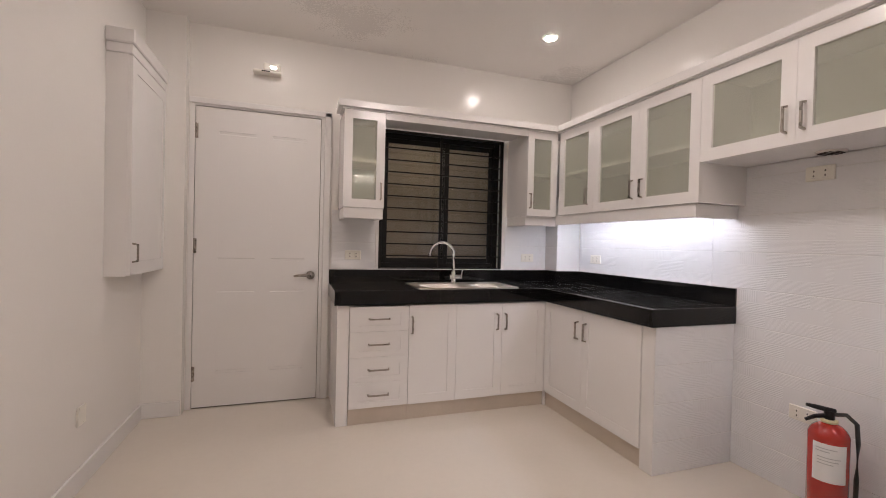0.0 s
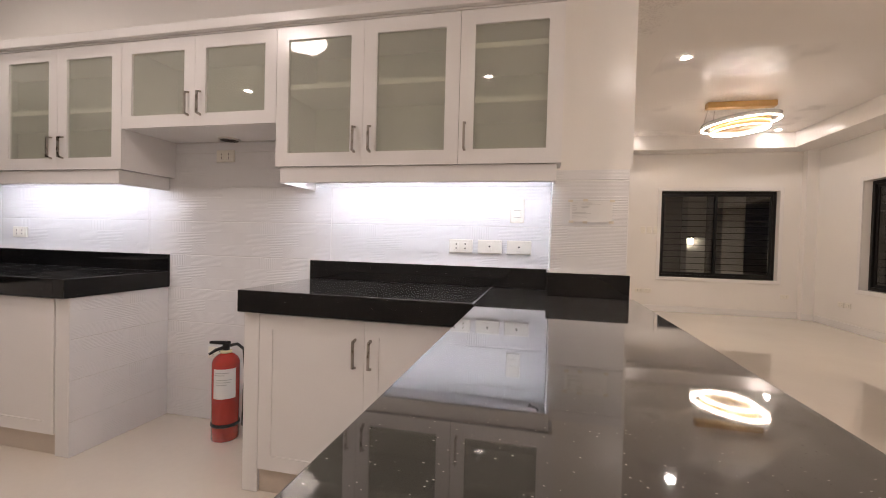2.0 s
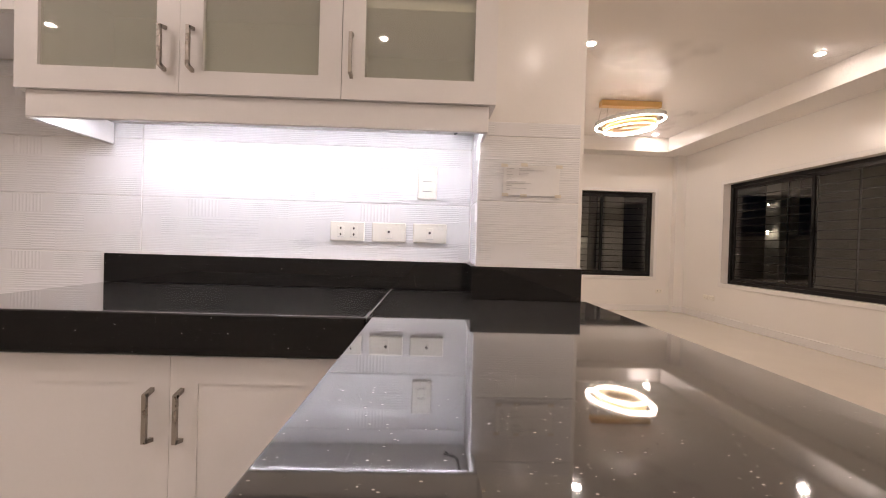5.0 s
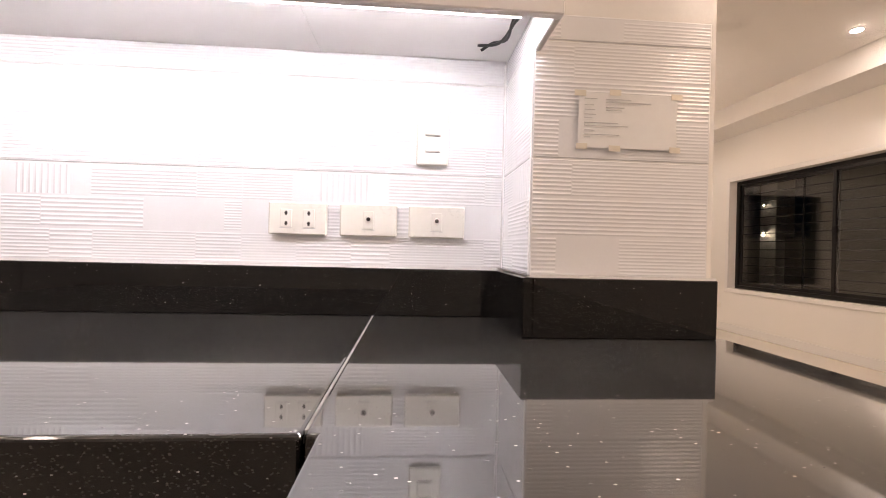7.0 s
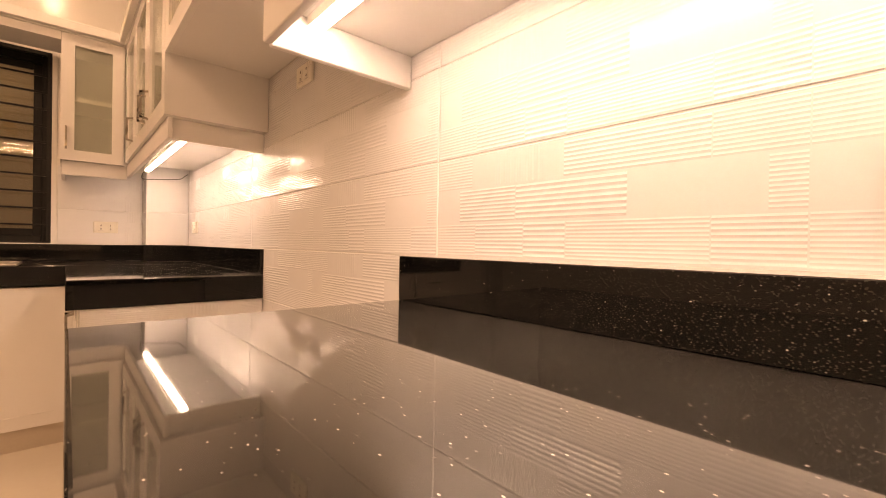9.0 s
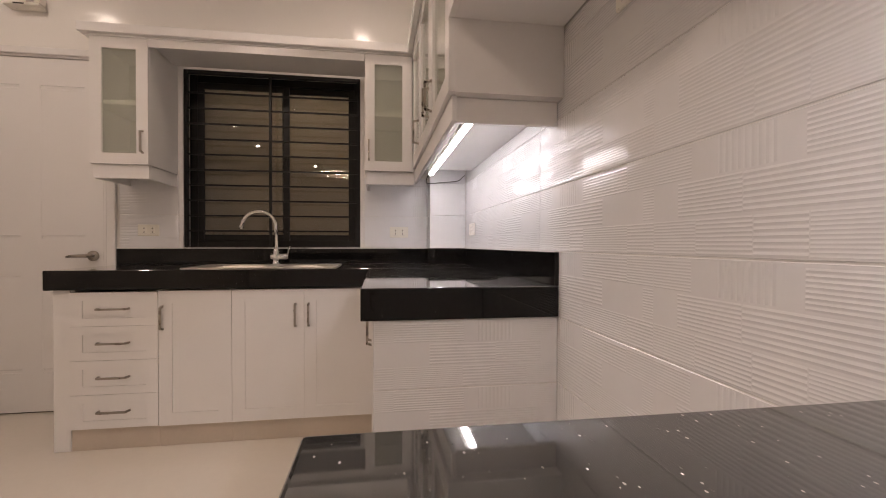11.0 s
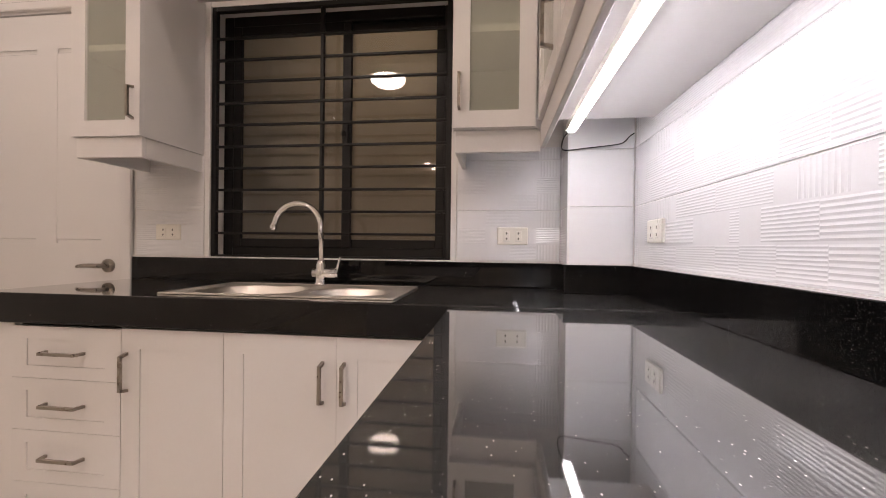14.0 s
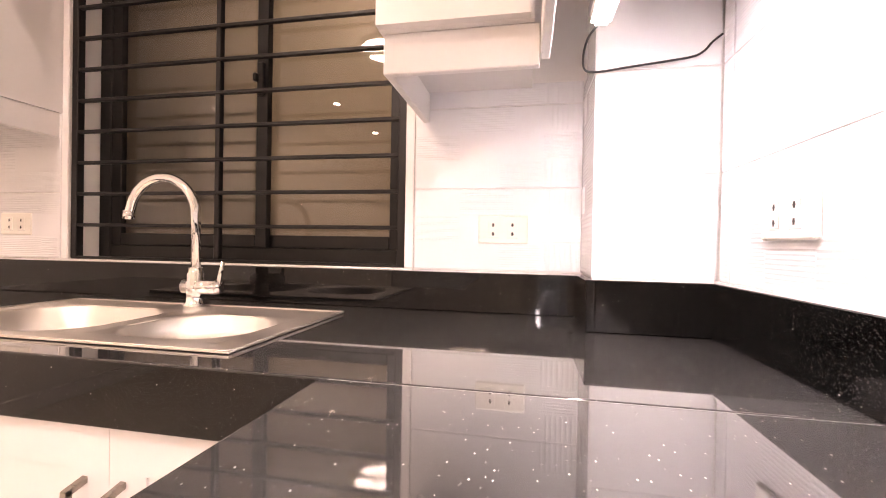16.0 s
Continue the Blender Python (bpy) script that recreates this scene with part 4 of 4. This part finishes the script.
# ---------- small wall cabinet, alarm, vent, notice ----------
def side_cabinet():
    c = thing("shallow_cabinet", (XL, 3.24, 0.98), "shallow white wall cabinet with one panelled door", "cabinet")
    carcass(LEFT, 2.93, 3.55, 0.98, 2.15, 0.001, 0.10, c, lid=True)
    d = framed(LEFT, 2.932, 3.548, 0.985, 2.145, 0.10, "door", c, 0.07)
    bar_handle(LEFT, 2.962, 1.105, 0.119, 0.10, True, d)
    bm = bmesh.new()
    LEFT.box(bm, 2.92, 3.555, 2.151, 2.20, 0.001, 0.122, 0.003)
    LEFT.box(bm, 2.905, 3.56, 2.20, 2.275, 0.001, 0.135, 0.006)
    part("cornice", bm, LACQUER, c)


side_cabinet()

al = thing("alarm_box", (-0.168, YB, 2.37), "small white alarm box on the wall above the door", "alarm")
bm = boxes((-0.262, -0.078, YB - 0.075, YB - 0.001, 2.372, 2.390), bevel=0.005)
part("base_tray", bm, PLATE, al)
part("case", boxes((-0.195, -0.082, YB - 0.060, YB - 0.001, 2.3905, 2.448), bevel=0.008), PLATE, al)
part("lamp_window", boxes((-0.150, -0.110, YB - 0.0635, YB - 0.0605, 2.398, 2.424), bevel=0.001), CHROME, al, "shiny sensor window")
part("slot", boxes((-0.205, -0.150, YB - 0.078, YB - 0.0755, 2.377, 2.384)), DARK, al)

ve = thing("vent", (2.33, 1.524, 1.65), "round grey vent under the cabinet above the fridge gap", "vent")
bm = bmesh.new()
lathe(bm, 2.325, 1.524, ((0.050, 1.6465), (0.056, 1.648), (0.056, 1.6546)), 28)
part("ring", bm, STEEL, ve)
for k in range(5):
    y = 1.488 + k * 0.018
    w = math.sqrt(max(0.046 ** 2 - (y - 1.524) ** 2, 0.0001))
    part("slat", boxes((2.325 - w, 2.325 + w, y - 0.003, y + 0.003, 1.6435, 1.6464)), DARK, ve)

COLF = Face("x", COL_B[0], -1)
no = thing("notice", COLF.point(-0.424, 1.21, 0), "white printed paper notice taped to the tiled column", "notice")
bm = bmesh.new()
us, n = np.linspace(-0.512, -0.336, 13), 0.0052
rows = [[bm.verts.new(COLF.point(u, v, n + 0.0015 * math.sin(9 * i + 2 * j) * (0.3 + abs(i - 6) / 8))) for i, u in enumerate(us)] for j, v in enumerate(np.linspace(1.208, 1.302, 6))]
for j in range(5):
    for i in range(12):
        bm.faces.new((rows[j][i], rows[j][i + 1], rows[j + 1][i + 1], rows[j + 1][i]))
sheet = part("sheet", bm, PAPER, no, "", True)
lines = ((1.291, -0.346, -0.368), (1.291, -0.384, -0.428), (1.286, -0.384, -0.463), (1.280, -0.346, -0.362), (1.277, -0.384, -0.416), (1.272, -0.384, -0.412), (1.272, -0.346, -0.364), (1.264, -0.346, -0.366), (1.258, -0.346, -0.360), (1.250, -0.346, -0.405), (1.245, -0.346, -0.424), (1.237, -0.346, -0.364), (1.230, -0.346, -0.408), (1.225, -0.346, -0.356))
for v, a, b in lines:
    bm = bmesh.new()
    COLF.box(bm, a, b, v - 0.0007, v + 0.0007, n + 0.0018, n + 0.0024)
    part("print_line", bm, INK, sheet)
for u, v in ((-0.338, 1.300), (-0.40, 1.303), (-0.510, 1.300), (-0.342, 1.209), (-0.40, 1.207), (-0.508, 1.208)):
    bm = bmesh.new()
    COLF.box(bm, u - 0.010, u + 0.010, v - 0.005, v + 0.005, n + 0.0018, n + 0.0023)
    part("tape", bm, TAPE, no, "yellowed tape")


# ---------- lamps ----------
def downlight(x, y, z):
    d = thing("downlight", (x, y, z), "lit round recessed ceiling downlight", "ceiling light", "downlights")
    bm = bmesh.new()
    lathe(bm, x, y, ((0.040, z - 0.007), (0.052, z - 0.004), (0.055, z - 0.0005)), 28)
    part("bezel", bm, DOORPAINT, d, "", True)
    bm = bmesh.new()
    lathe(bm, x, y, ((0.036, z - 0.0092), (0.039, z - 0.0072)), 28)
    part("lens", bm, SPOT_LIGHT, d, "lit lens")


for x, y in ((1.72, 2.90), (-0.15, 2.90), (-0.15, 0.31), (-0.15, -0.95), (0.55, -2.64)):
    downlight(x, y, CEILING)
for x, y in ((4.69, -1.50), (4.70, -3.63), (7.60, -3.63), (7.60, -1.50)):
    downlight(x, y, TRAY)

dm = thing("dome_light", (0.87, 1.62, CEILING), "lit round white flush dome ceiling light", "ceiling light")
bm = bmesh.new()
lathe(bm, 0.87, 1.62, ((0.165, CEILING - 0.035), (0.185, CEILING - 0.030), (0.188, CEILING - 0.0005)), 48)
part("base", bm, DOORPAINT, dm, "", True)
bm = bmesh.new()
lathe(bm, 0.87, 1.62, [(0.168 * math.sin(radians(a)), CEILING - 0.036 - 0.078 * math.cos(radians(a))) for a in (6, 20, 35, 50, 65, 78, 90)], 48)
part("diffuser", bm, DOME_LIGHT, dm, "lit opal dome", True)


def ring_light(x, y, z):
    """A gold ceiling bar with a tilted glowing hoop and, within it, a gold drum with a glowing rim, on thin wires."""
    r = thing("ring_light", (x, y, z), "lit pendant of two tilted rings under a gold ceiling bar", "ceiling light", "ring lights")
    part("canopy", boxes((x - 0.055, x + 0.055, y - 0.375, y + 0.375, z - 0.072, z - 0.0005), bevel=0.004), GOLD, r, "brushed gold ceiling bar")

    def hoop(name, low, tilt, profile, mat, label=""):
        """A band swept round the tilted circle: profile of (radius, height)."""
        n, bm = 64, bmesh.new()
        rows = []
        for k in range(n):
            a = k * math.tau / n
            rows.append([bm.verts.new((x + q * math.cos(a), y + q * math.sin(a), z - low + h - tilt * math.sin(a) * q)) for q, h in profile])
        m = len(profile)
        for k in range(n):
            p, q = rows[k], rows[(k + 1) % n]
            for i in range(m):
                bm.faces.new((p[i], p[(i + 1) % m], q[(i + 1) % m], q[i]))
        return part(name, bm, mat, r, label, True)

    hoop("hoop", 0.285, 0.11, ((0.385, 0.012), (0.412, 0.012), (0.412, 0.066), (0.385, 0.066)), DOORPAINT)
    hoop("diffuser", 0.285, 0.11, ((0.388, 0.0068), (0.4125, 0.0068), (0.4125, 0.0118), (0.388, 0.0118)), RING_LIGHT, "lit ring diffuser")
    hoop("drum", 0.355, 0.07, ((0.296, 0.012), (0.308, 0.012), (0.308, 0.110), (0.296, 0.110)), GOLD, "gold drum")
    hoop("diffuser", 0.355, 0.07, ((0.2965, 0.0068), (0.3075, 0.0058), (0.3075, 0.0118), (0.2965, 0.0118)), RING_LIGHT, "lit ring diffuser")
    hoop("disc", 0.355, 0.07, ((0.004, 0.020), (0.292, 0.020), (0.292, 0.030), (0.004, 0.030)), GOLD, "gold disc")
    for dy, q, low in ((0.355, 0.40, 0.285), (-0.355, 0.40, 0.285), (0.28, 0.302, 0.355), (-0.28, 0.302, 0.355)):
        bm = bmesh.new()
        end = math.copysign(q, dy)
        t = 0.11 if q > 0.35 else 0.07
        sweep(bm, [(x, y + dy, z - 0.07), (x, y + end, z - low - t * end + 0.068)], 0.002, 6)
        part("wire", bm, NICKEL, r)


ring_light(6.17, -2.555, TRAY)
ring_light(1.18, -1.75, CEILING)


# ---------- outdoors at night ----------
structure("ground", boxes((-60, 60, -60, 60, -0.5, -0.15)), PAVING, "grey concrete paving outside at night", "ground")
structure("backdrop_boundary_wall", boxes((-6, 8, 4.60, 4.75, -0.15, 2.45)), FENCE, "tan plastered boundary wall behind the kitchen", "wall")
por = thing("porch", (8.0, -8.0, -0.15), "dim cream porch with posts and an added roof outside the living room", "porch")
for x, y in ((9.8, -3.87), (11.5, -3.76), (12.0, -6.5), (9.71, -7.5), (5.6, -7.5), (3.0, -7.5)):
    part("post", boxes((x - 0.2, x + 0.2, y - 0.2, y + 0.2, -0.15, 3.0), bevel=0.01), POSTWHITE, por, "white painted porch post")
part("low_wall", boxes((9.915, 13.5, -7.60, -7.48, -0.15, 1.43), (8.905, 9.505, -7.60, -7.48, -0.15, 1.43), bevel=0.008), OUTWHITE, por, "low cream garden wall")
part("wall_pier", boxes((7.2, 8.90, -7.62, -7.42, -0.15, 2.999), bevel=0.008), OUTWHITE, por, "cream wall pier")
# unseen roof, added to keep the sky out of the living room windows
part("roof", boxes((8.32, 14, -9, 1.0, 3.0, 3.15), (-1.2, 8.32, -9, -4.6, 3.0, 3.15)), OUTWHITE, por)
# built this high only to hide the sky beyond the windows
structure("backdrop_street_wall", boxes((14.5, 14.7, -12, 6, -0.15, 5.0), (-4, 14.5, -11.2, -11.0, -0.15, 5.0)), PAVING, "tall dim wall across the yard, raised to hide the sky", "wall")
# first is the porch lamp; the small pair marks two bright window spots
for x, y, z, r in ((11.24, -3.63, 1.24, 1.0), (9.71, -7.20, 2.08, 0.25), (9.71, -7.20, 1.49, 0.5)):
    y_l = thing("yard_lamp", (x, y, z), "small glowing box outside the window at night", "lamp", "yard lamps")
    part("lantern", boxes((x - 0.04 * r, x + 0.04 * r, y - 0.04 * r, y + 0.04 * r, z - 0.07 * r, z + 0.07 * r), bevel=0.01 * r), YARD_LIGHT, y_l, "glowing box")
    part("bracket", boxes((x - 0.06 * r, x + 0.06 * r, y - 0.06 * r, y + 0.06 * r, z + 0.07 * r, z + 0.11 * r), (x - 0.01, x + 0.07, y - 0.29 * r - 0.02, y + 0.02, z + 0.09 * r, z + 0.11 * r)), BLACKMETAL, y_l)


# no lamp is seen here; this one is added to light the boundary wall
wl = thing("unseen_fill_lamp", (1.2, YB + 0.15, 2.55), "unseen fill lamp added outside over the kitchen window to brighten the boundary wall", "lamp")
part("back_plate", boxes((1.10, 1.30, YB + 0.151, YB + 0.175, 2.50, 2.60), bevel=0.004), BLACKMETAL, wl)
part("fill_box", boxes((1.12, 1.28, YB + 0.175, YB + 0.235, 2.515, 2.585), bevel=0.012), FENCE_FILL, wl, "glowing fill box")


# ---------- relief tiles ----------
# Each tile: a slab with three courses of ribbed and plain patches, twice over, the same on every tile.
COURSES = (
    (("ribs", 0.0, 0.153), ("fine", 0.153, 0.488), ("broad", 0.488, 0.625), ("ribs", 0.625, 0.815), ("fine", 0.815, 1.0)),
    (("fine", 0.0, 0.06), ("plain", 0.06, 0.325), ("broad", 0.325, 0.655), ("ribs", 0.655, 0.888), ("plain", 0.888, 1.0)),
    (("fine", 0.0, 0.153), ("ribs", 0.153, 0.497), ("flute", 0.56, 0.74), ("plain", 0.74, 0.83), ("fine", 0.83, 1.0)),
)
DESIGNS = (COURSES, tuple(tuple((k, 1 - f1, 1 - f0) for k, f0, f1 in row) for row in COURSES), (((("fine", 0.0, 0.30), ("plain", 0.30, 0.48), ("ribs", 0.48, 1.0)), (("ribs", 0.0, 0.62), ("fine", 0.62, 1.0)), (("fine", 0.0, 0.44), ("ribs", 0.44, 1.0)))), ((("plain", 0.0, 1.0),),) * 3, ((("fine", 0.66, 0.83), ("flute", 0.83, 0.98)), (("fine", 0.30, 0.50), ("ribs", 0.83, 0.98)), (("fine", 0.50, 0.72), ("flute", 0.85, 0.97))))
DESIGNS = tuple(tuple(tuple((k, (f0 + h) / 2, (f1 + h) / 2) for h in (0, 1) for k, f0, f1 in row) for row in d) for d in DESIGNS)
TW, TH, JOINT, SKIN = 1.2300, 0.2030, 0.0026, 0.0085
TILE_MESHES = {}


def tile_mesh(u0, u1, v0, v1, design):
    """The part u0..u1, v0..v1 of a whole tile (u across, v up, w outward)."""
    key = (round(u0, 4), round(u1, 4), round(v0, 4), round(v1, 4), design)
    if key in TILE_MESHES:
        return TILE_MESHES[key]
    vs, fs = [], []

    def quad(*pts):
        k = len(vs)
        vs.extend(pts)
        fs.append((k, k + 1, k + 2, k + 3))

    w, e = SKIN - 0.001, 0.0012
    a, b, c, d = u0 + JOINT / 2, u1 - JOINT / 2, v0 + JOINT / 2, v1 - JOINT / 2
    quad((a + e, c + e, w), (b - e, c + e, w), (b - e, d - e, w), (a + e, d - e, w))
    for p, q in (((a, c), (b, c)), ((b, c), (b, d)), ((b, d), (a, d)), ((a, d), (a, c))):
        pi = (min(max(p[0], a + e), b - e), min(max(p[1], c + e), d - e))
        qi = (min(max(q[0], a + e), b - e), min(max(q[1], c + e), d - e))
        quad((*p, 0), (*q, 0), (*q, w - e), (*p, w - e))
        quad((*p, w - e), (*q, w - e), (*qi, w), (*pi, w))
    for row in range(3):
        r0, r1 = TH * row / 3 + 0.003, TH * (row + 1) / 3 - 0.0005
        for kind, f0, f1 in DESIGNS[design][row]:
            p0, p1 = max(f0 * TW + 0.001, a + 0.003), min(f1 * TW - 0.001, b - 0.003)
            if kind == "plain" or p1 - p0 < 0.008:
                continue
            if kind == "flute":
                n = max(int((p1 - p0) / 0.011), 1)
                q0, q1 = max(r0, c + 0.003), min(r1, d - 0.003)
                if q1 - q0 < 0.006:
                    continue
                for k in range(n):
                    m, h, up = p0 + (k + 0.5) * (p1 - p0) / n, 0.0042, w + 0.0008
                    quad((m - h, q0, w), (m, q0, up), (m, q1, up), (m - h, q1, w))
                    quad((m, q0, up), (m + h, q0, w), (m + h, q1, w), (m, q1, up))
                continue
            n, rise = {"broad": (7, 0.0009), "ribs": (9, 0.0007), "fine": (11, 0.0004)}[kind]
            pitch = (r1 - r0) / n
            for k in range(n):
                m, h = r0 + (k + 0.5) * pitch, pitch * 0.42
                if m - h < c + 0.002 or m + h > d - 0.002:
                    continue
                quad((p0, m - h, w), (p1, m - h, w), (p1, m, w + rise), (p0, m, w + rise))
                quad((p0, m, w + rise), (p1, m, w + rise), (p1, m + h, w), (p0, m + h, w))
    me = bpy.data.meshes.new("tile")
    me.from_pydata(vs, [], fs)
    me.materials.append(TILE)
    TILE_MESHES[key] = me
    return me


def tiling(parent_name, label, origin, across, out, u_range, v_range, u_joint, design=None):
    """Lays tiles on a wall face; origin is the point u=0, v=0, across and out are unit vectors."""
    across, out, up = Vector(across), Vector(out), Vector((0, 0, 1))
    wall = tagged(new(parent_name), label, "wall tiles", "", "structure")
    wall.location = origin
    bm = bmesh.new()
    corners = [Vector(origin) * 0 + across * u + up * v - out * 0.0005 for u, v in ((u_range[0], v_range[0]), (u_range[1], v_range[0]), (u_range[1], v_range[1]), (u_range[0], v_range[1]))]
    near = [p + out * (SKIN - 0.0028) for p in corners]
    lo, hi = [bm.verts.new(p) for p in corners], [bm.verts.new(p) for p in near]
    bm.faces.new(hi)
    bm.faces.new(lo[::-1])
    for k in range(4):
        bm.faces.new((lo[k], lo[(k + 1) % 4], hi[(k + 1) % 4], hi[k]))
    BASE[wall] = Vector((0, 0, 0))
    part("grout_bed", bm, GROUT, wall)
    hand = 0 if across.cross(up).dot(out) < 0 else 1
    turn = Matrix((across, up, out)).transposed().to_4x4()
    i0, i1 = math.floor((u_range[0] - u_joint) / TW), math.ceil((u_range[1] - u_joint) / TW)
    for j in range(math.floor((v_range[0] - 0.985) / TH), math.ceil((v_range[1] - 0.985) / TH)):
        for i in range(i0, i1):
            U, V = u_joint + i * TW, 0.985 + j * TH
            u0, u1 = max(U, u_range[0]) - U, min(U + TW, u_range[1]) - U
            v0, v1 = max(V, v_range[0]) - V, min(V + TH, v_range[1]) - V
            if u1 - u0 < 0.012 or v1 - v0 < 0.012:
                continue
            ob = new("tile", tile_mesh(u0, u1, v0, v1, hand if design is None else design))
            ob.parent = wall
            ob.matrix_local = turn @ Matrix.Translation((U, V, 0))
    return wall


tiling("wall_tiles_long", "white glazed relief tiles with ribbed patches along the kitchen wall", (XW + 0.008, 0, 0), (0, 1, 0), (-1, 0, 0), (COL_B[1], COL_A[1]), (0.0, 1.654), 0.920)
tiling("wall_tiles_corner_column", "white glazed tiles on the corner column", (0, COL_A[1] + 0.008, 0), (1, 0, 0), (0, -1, 0), (COL_A[0] + 0.001, XW - 0.001), (0.985, 1.60), 1.95, 3)
tiling("wall_tiles_corner_column_side", "white glazed tiles on the corner column side", (COL_A[0] + 0.008, 0, 0), (0, 1, 0), (-1, 0, 0), (COL_A[1], YB), (0.985, 1.43), 3.2)
tiling("wall_tiles_window_right", "white glazed relief tiles between window and column", (0, YB - 0.0002, 0), (1, 0, 0), (0, -1, 0), (WIN[1] + 0.026, COL_A[0] + 0.001), (0.985, 1.4445), 1.57, 4)
tiling("wall_tiles_window_left", "white glazed relief tiles between door and window", (0, YB - 0.0002, 0), (1, 0, 0), (0, -1, 0), (0.300, WIN[0] - 0.026), (0.985, 1.4325), 0.04)
tiling("wall_tiles_end_column", "white glazed ribbed tiles on the end column", (COL_B[0] + 0.008, 0, 0), (0, 1, 0), (-1, 0, 0), (COL_B[2] + 0.012, COL_B[1]), (0.985, 1.437), -0.60, 2)
tiling("wall_tiles_end_column_side", "white glazed tiles on the end column side", (0, COL_B[1] - 0.008, 0), (1, 0, 0), (0, 1, 0), (COL_B[0] + 0.001, XW), (0.985, 1.4445), 1.80)
tiling("wall_tiles_worktop_end", "white relief tiles on the worktop end pier", (0, 2.0075, 0), (1, 0, 0), (0, -1, 0), (1.835, XW - 0.001), (0.0, APRON - 0.001), 1.80, 0)
